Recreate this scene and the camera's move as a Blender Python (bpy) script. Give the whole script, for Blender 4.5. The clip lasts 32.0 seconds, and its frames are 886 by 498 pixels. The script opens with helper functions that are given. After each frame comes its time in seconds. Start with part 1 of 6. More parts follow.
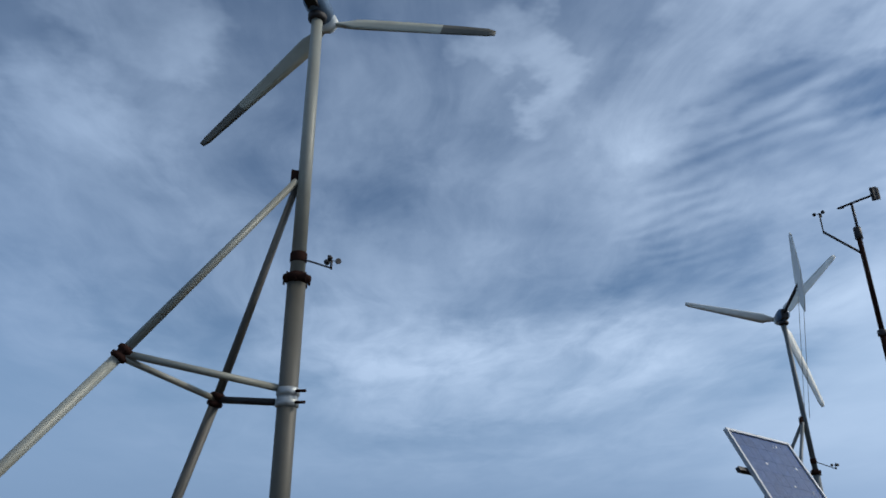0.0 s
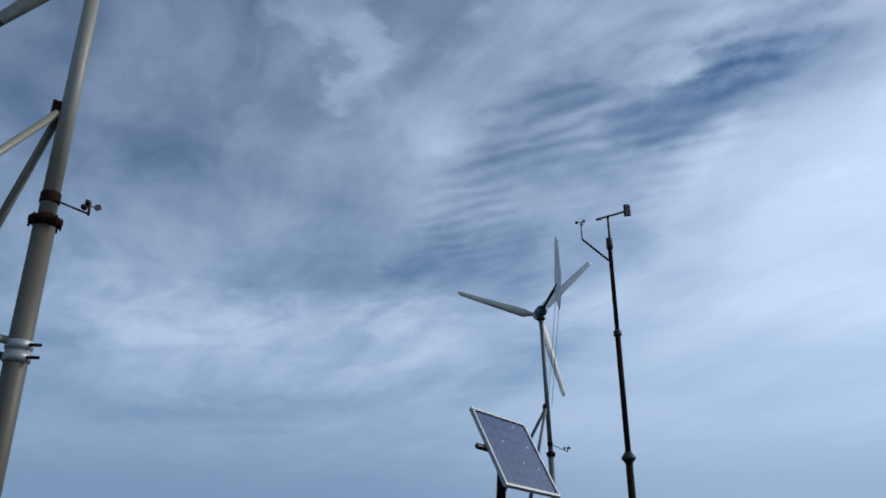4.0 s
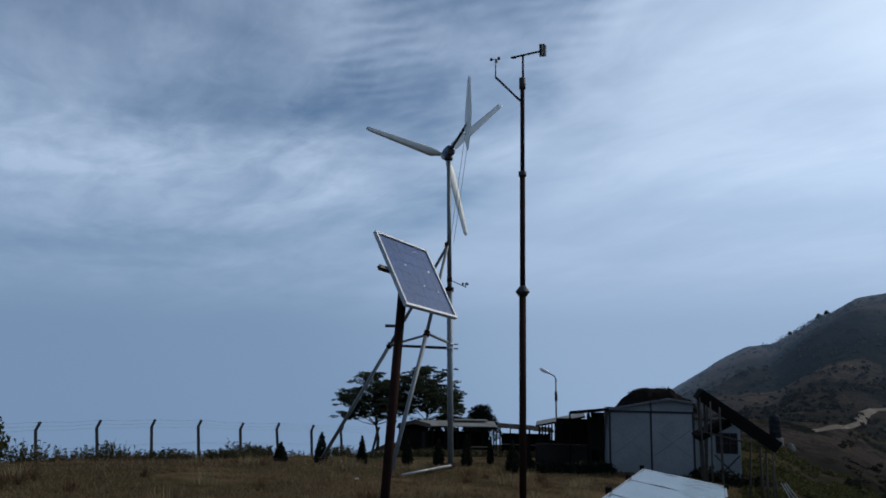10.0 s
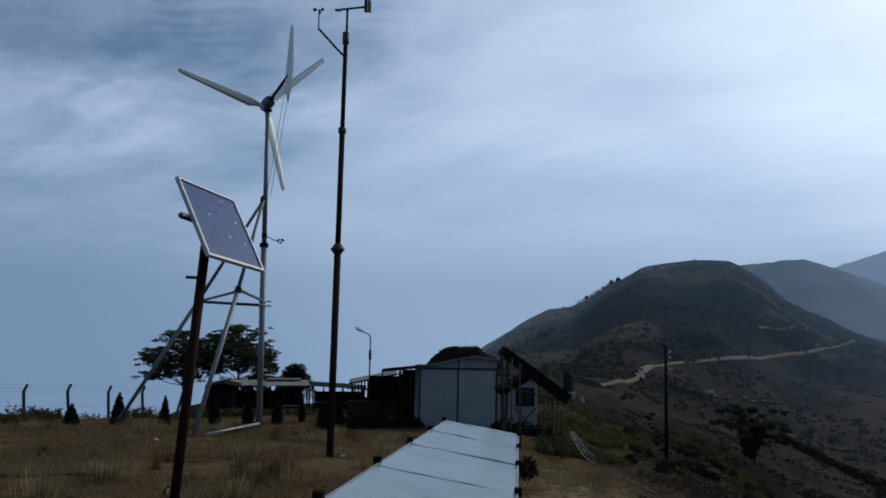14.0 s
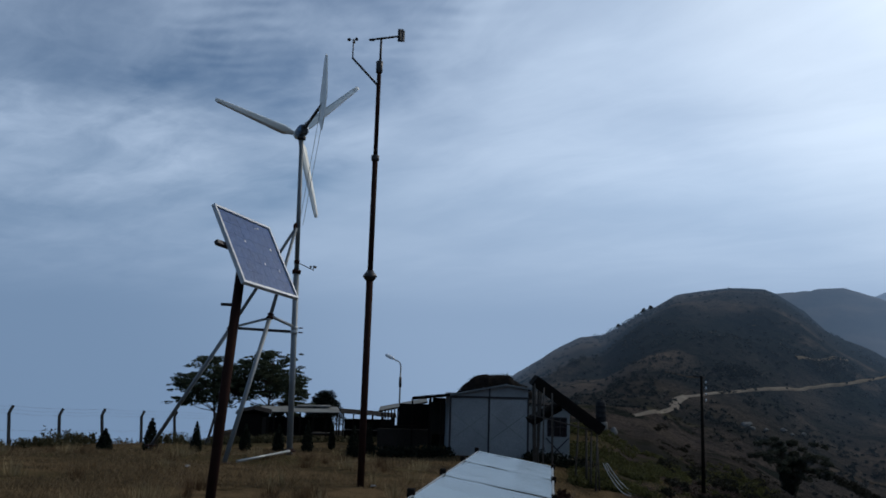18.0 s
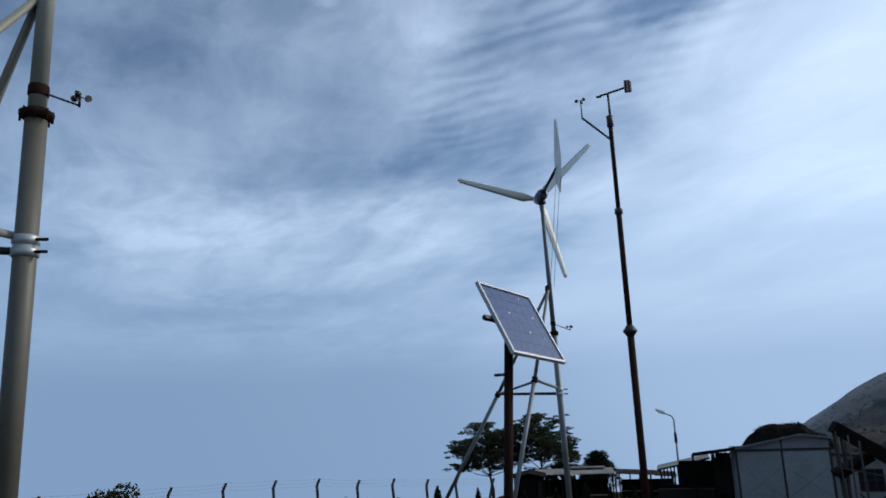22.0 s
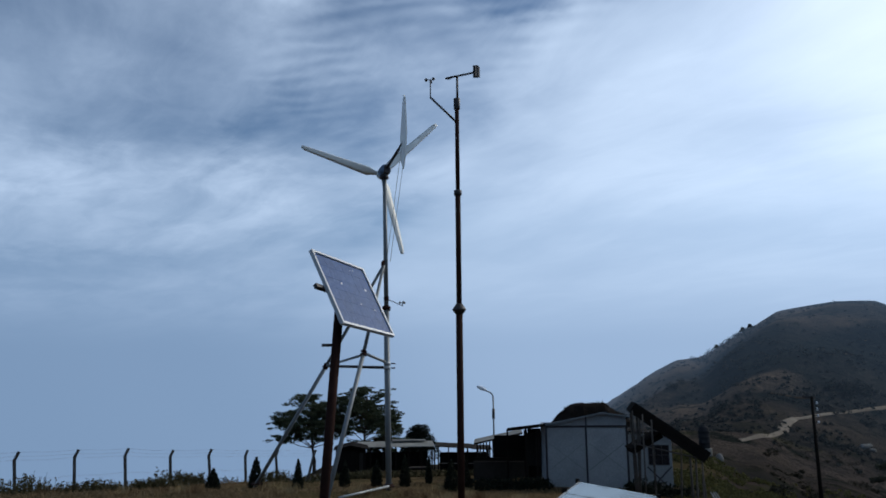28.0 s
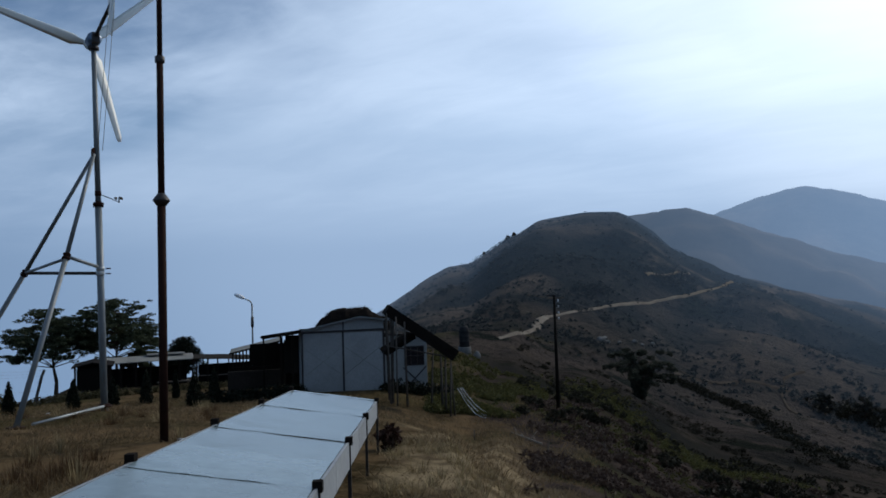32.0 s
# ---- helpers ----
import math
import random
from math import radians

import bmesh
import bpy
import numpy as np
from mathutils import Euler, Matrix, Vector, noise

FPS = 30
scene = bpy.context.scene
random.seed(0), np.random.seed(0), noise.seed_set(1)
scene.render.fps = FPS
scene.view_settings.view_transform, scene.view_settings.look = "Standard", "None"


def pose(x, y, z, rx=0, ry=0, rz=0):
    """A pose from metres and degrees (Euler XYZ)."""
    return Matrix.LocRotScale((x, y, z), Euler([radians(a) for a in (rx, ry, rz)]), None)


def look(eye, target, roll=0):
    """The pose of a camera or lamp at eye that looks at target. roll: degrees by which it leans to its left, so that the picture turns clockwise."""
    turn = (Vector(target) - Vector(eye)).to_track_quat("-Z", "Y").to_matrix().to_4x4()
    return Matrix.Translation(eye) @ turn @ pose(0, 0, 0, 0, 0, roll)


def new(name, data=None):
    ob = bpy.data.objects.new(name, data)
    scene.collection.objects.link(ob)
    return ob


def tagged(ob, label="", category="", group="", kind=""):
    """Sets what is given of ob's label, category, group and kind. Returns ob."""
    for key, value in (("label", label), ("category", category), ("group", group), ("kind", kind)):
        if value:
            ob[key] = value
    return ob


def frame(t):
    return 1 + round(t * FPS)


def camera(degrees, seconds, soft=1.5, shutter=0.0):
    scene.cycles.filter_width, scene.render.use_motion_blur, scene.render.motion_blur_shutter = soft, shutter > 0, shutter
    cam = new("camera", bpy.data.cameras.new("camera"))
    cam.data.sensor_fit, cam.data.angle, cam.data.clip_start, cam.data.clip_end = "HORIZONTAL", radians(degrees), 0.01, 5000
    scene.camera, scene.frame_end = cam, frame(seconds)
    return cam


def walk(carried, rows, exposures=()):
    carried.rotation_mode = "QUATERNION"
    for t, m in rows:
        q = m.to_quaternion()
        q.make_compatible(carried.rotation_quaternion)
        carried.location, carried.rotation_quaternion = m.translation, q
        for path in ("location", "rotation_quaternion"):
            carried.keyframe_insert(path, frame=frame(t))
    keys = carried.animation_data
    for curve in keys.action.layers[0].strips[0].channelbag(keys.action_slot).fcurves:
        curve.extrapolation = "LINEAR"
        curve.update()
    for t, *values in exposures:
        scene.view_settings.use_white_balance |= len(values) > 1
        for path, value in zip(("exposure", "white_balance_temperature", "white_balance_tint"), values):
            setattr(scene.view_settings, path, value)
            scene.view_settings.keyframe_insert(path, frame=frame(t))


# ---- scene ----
cam = camera(63.36, 32.0, soft=1.7)
# seconds, place, pitch + 90, roll, yaw
PATH = [
    (0, -0.180, 0.177, 0.235, 113.04, -0.09, -5.91),
    (0.5, -0.201, 0.156, 0.258, 115.84, -0.51, -4.54),
    (1, -0.190, 0.128, 0.253, 117.12, -0.54, -2.59),
    (1.5, -0.183, 0.151, 0.245, 116.17, -0.94, -3.94),
    (2, -0.158, 0.193, 0.250, 114.74, -0.88, -6.80),
    (2.5, -0.131, 0.203, 0.227, 115.35, -0.69, -9.69),
    (3, -0.076, 0.214, 0.207, 115.19, -0.74, -13.95),
    (3.5, -0.022, 0.180, 0.194, 113.03, -0.40, -20.45),
    (4, -0.017, 0.176, 0.184, 111.32, -0.05, -23.85),
    (4.5, -0.005, 0.193, 0.152, 108.95, -0.13, -26.41),
    (6.5, 0.004, 0.227, 0.031, 103.92, 0.68, -31.32),
    (7, 0.005, 0.226, 0.006, 102.09, 0.59, -30.84),
    (7.5, 0.019, 0.254, 0.006, 101.06, -0.11, -30.83),
    (8, 0.038, 0.311, 0.004, 100.38, -0.18, -29.34),
    (8.5, 0.056, 0.336, -0.001, 98.79, -0.21, -31.82),
    (9, 0.082, 0.357, 0.009, 97.75, -0.34, -31.53),
    (9.5, 0.070, 0.356, -0.001, 98.03, -0.84, -31.70),
    (10, 0.063, 0.341, 0.003, 98.93, -0.91, -31.71),
    (10.5, 0.057, 0.307, -0.004, 98.30, -1.01, -33.26),
    (11, 0.078, 0.293, -0.015, 97.95, -0.82, -38.17),
    (11.5, 0.115, 0.273, -0.048, 97.15, -1.53, -42.68),
    (12, 0.146, 0.269, -0.063, 97.45, -1.91, -44.69),
    (12.5, 0.143, 0.267, -0.057, 96.75, -1.82, -44.84),
    (13, 0.152, 0.279, -0.057, 96.42, -2.49, -44.90),
    (13.5, 0.137, 0.246, -0.061, 96.50, -2.43, -45.27),
    (14, 0.162, 0.260, -0.061, 96.06, -1.31, -46.08),
    (14.5, 0.186, 0.247, -0.059, 96.01, -0.80, -47.85),
    (16.5, 0.234, 0.393, -0.063, 94.52, -2.49, -46.85),
    (17, 0.224, 0.377, -0.048, 96.15, -0.87, -45.67),
    (17.5, 0.209, 0.373, -0.029, 96.93, -0.37, -44.92),
    (18, 0.186, 0.369, -0.042, 98.15, -1.76, -43.73),
    (18.5, 0.066, 0.343, -0.029, 99.36, -0.71, -34.34),
    (19, 0.005, 0.291, -0.030, 100.05, -0.31, -26.81),
    (19.5, -0.045, 0.298, -0.018, 100.60, 0.83, -18.96),
    (20, -0.077, 0.268, -0.003, 100.57, 1.25, -19.31),
    (20.5, -0.039, 0.254, -0.016, 101.01, 0.34, -23.28),
    (21, -0.018, 0.274, -0.013, 101.02, 0.30, -24.86),
    (21.5, -0.005, 0.279, 0.012, 102.66, 1.78, -23.50),
    (22, -0.025, 0.260, 0.008, 102.81, 2.22, -23.21),
    (22.5, -0.036, 0.248, 0.011, 102.60, 1.19, -25.52),
    (23, 0.000, 0.307, -0.027, 100.71, -0.28, -30.67),
    (23.5, 0.019, 0.308, -0.039, 99.13, 0.44, -33.82),
    (24, 0.040, 0.295, -0.048, 98.77, 1.16, -36.08),
    (24.5, 0.038, 0.310, -0.046, 98.95, 0.30, -35.48),
    (25, 0.062, 0.317, -0.048, 98.56, 0.21, -36.86),
    (25.5, 0.073, 0.304, -0.034, 99.24, 0.56, -38.20),
    (27.5, 0.040, 0.302, -0.036, 100.43, 0.22, -36.44),
    (28, 0.035, 0.299, -0.020, 100.47, 0.44, -36.62),
    (28.5, 0.035, 0.313, -0.022, 100.48, 0.31, -37.44),
    (29, 0.075, 0.310, -0.043, 99.03, 0.42, -39.35),
    (29.5, 0.264, 0.330, -0.082, 95.62, 1.24, -46.88),
    (30, 0.593, 0.246, -0.187, 92.83, 2.48, -48.84),
    (30.5, 1.054, 0.258, -0.226, 92.13, 3.44, -56.82),
    (31, 1.455, 0.392, -0.296, 94.24, 1.09, -62.11),
    (31.5, 1.889, 0.709, -0.223, 93.11, 1.58, -59.77),
    (32, 2.341, 0.800, -0.232, 92.93, 1.82, -53.82),
]
EXPOSURES = [(0, 0.1), (1, 0.27), (2.5, 0.34), (3.1, 0.36), (4, 0.0), (7, -0.11), (11, -0.13), (13, -0.19), (17, -0.2), (19, -0.28), (20, 0.22), (22, 0.2), (23, 0.15), (24, 0.06), (25, 0.06), (28, 0.05), (32, 0.0)]
walk(cam, [(t, pose(x, y, z, a, b, c)) for t, x, y, z, a, b, c in PATH], EXPOSURES)

# ---- light ----
SUN_AZ, SUN_EL = 99.0, 33.0
world = bpy.data.worlds.new("world")
scene.world = world
world.use_nodes = True
WN, WL = world.node_tree.nodes, world.node_tree.links
WN.clear()


def wnode(kind, **values):
    n = WN.new(kind)
    for k, v in values.items():
        n.inputs[int(k[1:])].default_value = v
    return n


def wmath(op, a, b=None, clamp=False):
    n = WN.new("ShaderNodeMath")
    n.operation, n.use_clamp = op, clamp
    for i, v in enumerate((a, b)):
        if v is None:
            continue
        if isinstance(v, (int, float)):
            n.inputs[i].default_value = v
        else:
            WL.new(v, n.inputs[i])
    return n.outputs[0]


def wramp(value, stops):
    n = WN.new("ShaderNodeValToRGB")
    n.color_ramp.interpolation = "EASE"
    el = n.color_ramp.elements
    while len(el) < len(stops):
        el.new(0.5)
    for e, (p, c) in zip(el, stops):
        e.position = p
        e.color = (c, c, c, 1) if isinstance(c, (int, float)) else (*c, 1)
    WL.new(value, n.inputs[0])
    return n.outputs[0]


def wmix(fac, a, b):
    n = WN.new("ShaderNodeMix")
    n.data_type = "RGBA"
    for s, v in ((0, fac), (6, a), (7, b)):
        if isinstance(v, (int, float)):
            n.inputs[s].default_value = v
        elif isinstance(v, tuple):
            n.inputs[s].default_value = (*v, 1)
        else:
            WL.new(v, n.inputs[s])
    return n.outputs[2]


def wnoise(vec, scale, detail=6.0, rough=0.55, dist=0.0):
    n = WN.new("ShaderNodeTexNoise")
    n.inputs["Scale"].default_value, n.inputs["Detail"].default_value = scale, detail
    n.inputs["Roughness"].default_value, n.inputs["Distortion"].default_value = rough, dist
    WL.new(vec, n.inputs["Vector"])
    return n.outputs["Fac"]


def wmap(vec, scale=(1, 1, 1), rot=0.0, loc=(0, 0, 0)):
    n = WN.new("ShaderNodeMapping")
    n.inputs["Scale"].default_value, n.inputs["Location"].default_value = scale, loc
    n.inputs["Rotation"].default_value = (0, 0, radians(rot))
    WL.new(vec, n.inputs["Vector"])
    return n.outputs[0]


coord = WN.new("ShaderNodeTexCoord")
split = WN.new("ShaderNodeSeparateXYZ")
WL.new(coord.outputs["Generated"], split.inputs[0])
sx, sy, sz = split.outputs
up = wmath("MAXIMUM", sz, 0.03)
SKY = 0.070
join = WN.new("ShaderNodeCombineXYZ")
for i, o in enumerate((sx, sy, wmath("MAXIMUM", sz, 0.22))):
    WL.new(o, join.inputs[i])
sky = WN.new("ShaderNodeTexSky")
sky.sky_type, sky.sun_disc = "NISHITA", False
sky.sun_elevation, sky.sun_rotation = radians(SUN_EL), radians(SUN_AZ)
sky.altitude, sky.air_density, sky.dust_density, sky.ozone_density = 1500, 1.0, 0.2, 1.5
WL.new(join.outputs[0], sky.inputs["Vector"])
# the cloud sheet lies high over the place
high = wmath("ADD", up, 0.10)
plane = WN.new("ShaderNodeCombineXYZ")
WL.new(wmath("DIVIDE", sx, high), plane.inputs[0])
WL.new(wmath("DIVIDE", sy, high), plane.inputs[1])
flat = plane.outputs[0]
warp = WN.new("ShaderNodeTexNoise")
warp.inputs["Scale"].default_value, warp.inputs["Detail"].default_value = 0.9, 3.0
WL.new(flat, warp.inputs["Vector"])
bend = WN.new("ShaderNodeVectorMath")
bend.operation = "MULTIPLY_ADD"
WL.new(warp.outputs["Color"], bend.inputs[0])
bend.inputs[1].default_value = (0.5, 0.5, 0)
WL.new(flat, bend.inputs[2])
bent = bend.outputs[0]
STREAK = 6.0
streaks = wnoise(wmap(wmap(bent, rot=STREAK), (1.0, 0.30, 1)), 1.7, 8, 0.54, 0.15)
puffs = wnoise(bent, 1.25, 7, 0.52, 0.2)
broad = wnoise(wmap(wmap(flat, rot=STREAK), (0.8, 0.3, 1)), 0.8, 2, 0.5)
wave = WN.new("ShaderNodeTexWave")
wave.wave_type, wave.bands_direction = "BANDS", "Y"
wave.inputs["Scale"].default_value, wave.inputs["Distortion"].default_value = 5.0, 4.5
wave.inputs["Detail"].default_value, wave.inputs["Detail Scale"].default_value = 2.0, 1.2
WL.new(wmap(flat, rot=48), wave.inputs["Vector"])
ripple = wave.outputs["Fac"]
cell = wnoise(flat, 2.4, 3, 0.55)
pu, pv = wmath("DIVIDE", sx, high), wmath("DIVIDE", sy, high)
wisps = wnoise(wmap(wmap(bent, rot=STREAK - 12), (1.0, 0.42, 1)), 4.6, 9, 0.6, 0.5)
curl = WN.new("ShaderNodeTexNoise")
curl.inputs["Scale"].default_value, curl.inputs["Detail"].default_value, curl.inputs["Roughness"].default_value = 2.6, 5.0, 0.6
WL.new(flat, curl.inputs["Vector"])
curls = WN.new("ShaderNodeSeparateColor")
WL.new(curl.outputs["Color"], curls.inputs[0])
cu = wmath("ADD", pu, wmath("MULTIPLY", wmath("SUBTRACT", curls.outputs[0], 0.5), 0.55))
cv = wmath("ADD", pv, wmath("MULTIPLY", wmath("SUBTRACT", curls.outputs[1], 0.5), 0.9))


def patch(u0, v0, along_, across, turn):
    """A soft long stretch of the cloud sheet."""
    c, s = math.cos(radians(turn)), math.sin(radians(turn))
    du, dv = wmath("SUBTRACT", cu, u0), wmath("SUBTRACT", cv, v0)
    a = wmath("MULTIPLY", wmath("ADD", wmath("MULTIPLY", du, c), wmath("MULTIPLY", dv, s)), 1 / along_)
    b = wmath("MULTIPLY", wmath("SUBTRACT", wmath("MULTIPLY", dv, c), wmath("MULTIPLY", du, s)), 1 / across)
    return wramp(wmath("ADD", wmath("MULTIPLY", a, a), wmath("MULTIPLY", b, b)), [(0.0, 1.0), (1.0, 0.0)])


# thicker and thinner stretches: place, length, width, turn, gain
STRETCHES = [
    (0.28, 1.14, 0.20, 0.10, 56, 0.24), (0.61, 1.18, 0.45, 0.15, -76, 0.14), (0.78, 0.83, 0.42, 0.16, -43, 0.18),
    (1.00, 0.93, 0.34, 0.17, -75, -0.22), (0.97, 2.04, 0.50, 0.30, -87, -0.20), (0.49, 3.14, 1.15, 0.85, -48, 0.36),
    (0.02, 2.74, 0.65, 0.60, -19, 0.24), (0.52, 4.10, 0.80, 0.55, -40, -0.28), (-0.17, 1.48, 0.36, 0.36, 49, -0.10),
    (0.13, 1.62, 0.36, 0.22, 50, -0.06), (-0.40, 1.08, 0.24, 0.16, 65, 0.24), (-0.57, 1.40, 0.30, 0.18, 87, 0.14),
    (-0.72, 1.05, 0.60, 0.36, -26, -0.30), (-0.16, 1.0, 0.40, 0.20, 96, -0.16), (0.15, 0.85, 0.5, 0.4, 0, -0.12), (-1.13, 2.36, 0.60, 0.28, 99, 0.20),
]
bank = None
for u0, v0, along_, across, turn, gain_ in STRETCHES:
    one = wmath("MULTIPLY", patch(u0, v0, along_, across, turn), gain_)
    bank = one if bank is None else wmath("ADD", bank, one)
bank = wmath("MULTIPLY", bank, wmath("ADD", wmath("MULTIPLY", wisps, 1.1), 0.42))
# ripple field ahead and high up
rfield = wmath("MULTIPLY", patch(0.96, 1.22, 0.85, 0.36, 97), wramp(cell, [(0.36, 0.15), (0.56, 1.0)]))
# the thick veil begins along a line on the sun's side
line = wmath("SUBTRACT", pu, wmath("MULTIPLY", wmath("MAXIMUM", wmath("SUBTRACT", pv, 1.2), 0.0), 0.30))
line = wmath("ADD", line, wmath("MULTIPLY", wmath("SUBTRACT", puffs, 0.5), 0.45))
veil = wramp(wmath("SUBTRACT", line, 0.72), [(0.36, 0.0), (0.62, 0.75), (0.9, 1.0)])
mixed = wmath("ADD", wmath("MULTIPLY", streaks, 0.42), wmath("ADD", wmath("MULTIPLY", puffs, 0.34), wmath("MULTIPLY", wisps, 0.24)))
base_ = wramp(mixed, [(0.34, 0.0), (0.68, 1.0)])
thin = wmath("ADD", wmath("ADD", wmath("MULTIPLY", base_, 0.60), wmath("MULTIPLY", broad, 0.26)), bank, clamp=True)
thin = wmath("ADD", thin, wmath("MULTIPLY", wmath("MULTIPLY", wmath("SUBTRACT", ripple, 0.45), rfield), 0.17), clamp=True)
thick = wmath("ADD", wmath("MULTIPLY", base_, 0.24), 0.58)
cover = wmath("ADD", wmath("MULTIPLY", thin, wmath("SUBTRACT", 1.0, veil)), wmath("MULTIPLY", thick, veil), clamp=True)
cover = wmath("MULTIPLY", cover, wramp(up, [(0.04, 0.0), (0.14, 0.6), (0.27, 1.0), (0.45, 0.95), (0.68, 0.75)]), clamp=True)
sdv = (math.sin(radians(SUN_AZ)) * math.cos(radians(SUN_EL)), math.cos(radians(SUN_AZ)) * math.cos(radians(SUN_EL)), math.sin(radians(SUN_EL)))
dot = wmath("ADD", wmath("ADD", wmath("MULTIPLY", sx, sdv[0]), wmath("MULTIPLY", sy, sdv[1])), wmath("MULTIPLY", sz, sdv[2]))
glow = wramp(wmath("ADD", wmath("MULTIPLY", dot, 0.5), 0.5), [(0.22, 0.0), (0.55, 0.34), (0.78, 0.53), (0.90, 0.74), (0.975, 1.0)])
tone = wmix(glow, (0.20, 0.31, 0.50), (0.98, 1.17, 1.42))
clear = WN.new("ShaderNodeMix")
clear.data_type, clear.blend_type = "RGBA", "MULTIPLY"
clear.inputs[0].default_value = 1.0
WL.new(sky.outputs[0], clear.inputs[6])
clear.inputs[7].default_value = (SKY * 0.78, SKY * 0.985, SKY * 1.11, 1)
# low haze on the sun's side
haze = wmath("MULTIPLY", wramp(up, [(0.03, 1.0), (0.30, 0.0)]), wramp(glow, [(0.25, 0.62), (0.62, 0.9)]))
lowest = wmath("MULTIPLY", wramp(up, [(0.03, 1.0), (0.17, 0.0)]), wramp(glow, [(0.30, 1.0), (0.55, 0.0)]))
under = wmix(haze, clear.outputs[2], wmix(lowest, (0.345, 0.475, 0.68), (0.25, 0.36, 0.54)))
whole = wmix(cover, under, tone)
near_sun = wramp(dot, [(0.80, 0.0), (0.90, 0.25), (0.97, 0.8), (1.0, 1.0)])
whole = wmix(near_sun, whole, (1.15, 1.28, 1.42))
back = WN.new("ShaderNodeBackground")
back.inputs["Strength"].default_value = 1.0
WL.new(whole, back.inputs[0])
wout = WN.new("ShaderNodeOutputWorld")
WL.new(back.outputs[0], wout.inputs[0])

sun_data = bpy.data.lights.new("sun", "SUN")
sun_data.energy, sun_data.angle, sun_data.color = 1.5, radians(3.0), (1.0, 0.93, 0.82)
sun = new("sun", sun_data)
sd = Vector((math.sin(radians(SUN_AZ)) * math.cos(radians(SUN_EL)), math.cos(radians(SUN_AZ)) * math.cos(radians(SUN_EL)), math.sin(radians(SUN_EL))))
sun.matrix_world = look(sd * 60, (0, 0, 0))


# ---- materials ----
def material(name, base, rough=0.7, metal=0.0, other=None, grain=20.0, stain=1.5, amount=0.6, bump=0.15, third=None, bump_scale=None, object_space=True, spec=None, speckle=0.45):
    m = bpy.data.materials.new(name)
    m.use_nodes = True
    nt = m.node_tree
    p = nt.nodes["Principled BSDF"]
    p.inputs["Roughness"].default_value, p.inputs["Metallic"].default_value = rough, metal
    p.inputs["Specular IOR Level"].default_value = spec if spec is not None else (0.5 if rough < 0.65 else 0.02)
    tc = nt.nodes.new("ShaderNodeTexCoord")
    if object_space:
        src = tc.outputs["Object"]
    else:
        geo = nt.nodes.new("ShaderNodeNewGeometry")
        src = geo.outputs["Position"]

    def noise_at(scale, detail=5.0, rough_=0.6):
        n = nt.nodes.new("ShaderNodeTexNoise")
        n.inputs["Scale"].default_value, n.inputs["Detail"].default_value, n.inputs["Roughness"].default_value = scale, detail, rough_
        nt.links.new(src, n.inputs["Vector"])
        return n.outputs["Fac"]

    def blend(fac, a, b, lo, hi):
        r = nt.nodes.new("ShaderNodeMapRange")
        r.inputs[1].default_value, r.inputs[2].default_value = lo, hi
        nt.links.new(fac, r.inputs[0])
        x = nt.nodes.new("ShaderNodeMix")
        x.data_type = "RGBA"
        nt.links.new(r.outputs[0], x.inputs[0])
        for s, v in ((6, a), (7, b)):
            if isinstance(v, tuple):
                x.inputs[s].default_value = (*v, 1)
            else:
                nt.links.new(v, x.inputs[s])
        return x.outputs[2]

    other = other or tuple(c * 0.6 for c in base)
    big, small = noise_at(stain), noise_at(grain)
    col = blend(big, base, other, 0.5 - 0.3 * amount, 0.5 + 0.45 * (1.3 - amount))
    if third:
        col = blend(noise_at(stain * 3.1, 6.0, 0.7), col, third, 0.58, 0.72)
    dark = nt.nodes.new("ShaderNodeMix")
    dark.data_type, dark.blend_type = "RGBA", "MULTIPLY"
    dark.inputs[0].default_value = speckle
    grey = nt.nodes.new("ShaderNodeMapRange")
    grey.inputs[1].default_value, grey.inputs[2].default_value, grey.inputs[3].default_value, grey.inputs[4].default_value = 0.25, 0.75, 0.55, 1.35
    nt.links.new(small, grey.inputs[0])
    nt.links.new(col, dark.inputs[6])
    nt.links.new(grey.outputs[0], dark.inputs[7])
    rnd = nt.nodes.new("ShaderNodeObjectInfo")
    vary = nt.nodes.new("ShaderNodeHueSaturation")
    vr = nt.nodes.new("ShaderNodeMapRange")
    vr.inputs[3].default_value, vr.inputs[4].default_value = 0.88, 1.12
    nt.links.new(rnd.outputs["Random"], vr.inputs[0])
    nt.links.new(vr.outputs[0], vary.inputs["Value"])
    nt.links.new(dark.outputs[2], vary.inputs["Color"])
    nt.links.new(vary.outputs[0], p.inputs["Base Color"])
    b = nt.nodes.new("ShaderNodeBump")
    b.inputs["Strength"].default_value, b.inputs["Distance"].default_value = bump, 0.02 if bump_scale is None else bump_scale
    nt.links.new(small, b.inputs["Height"])
    nt.links.new(b.outputs[0], p.inputs["Normal"])
    return m


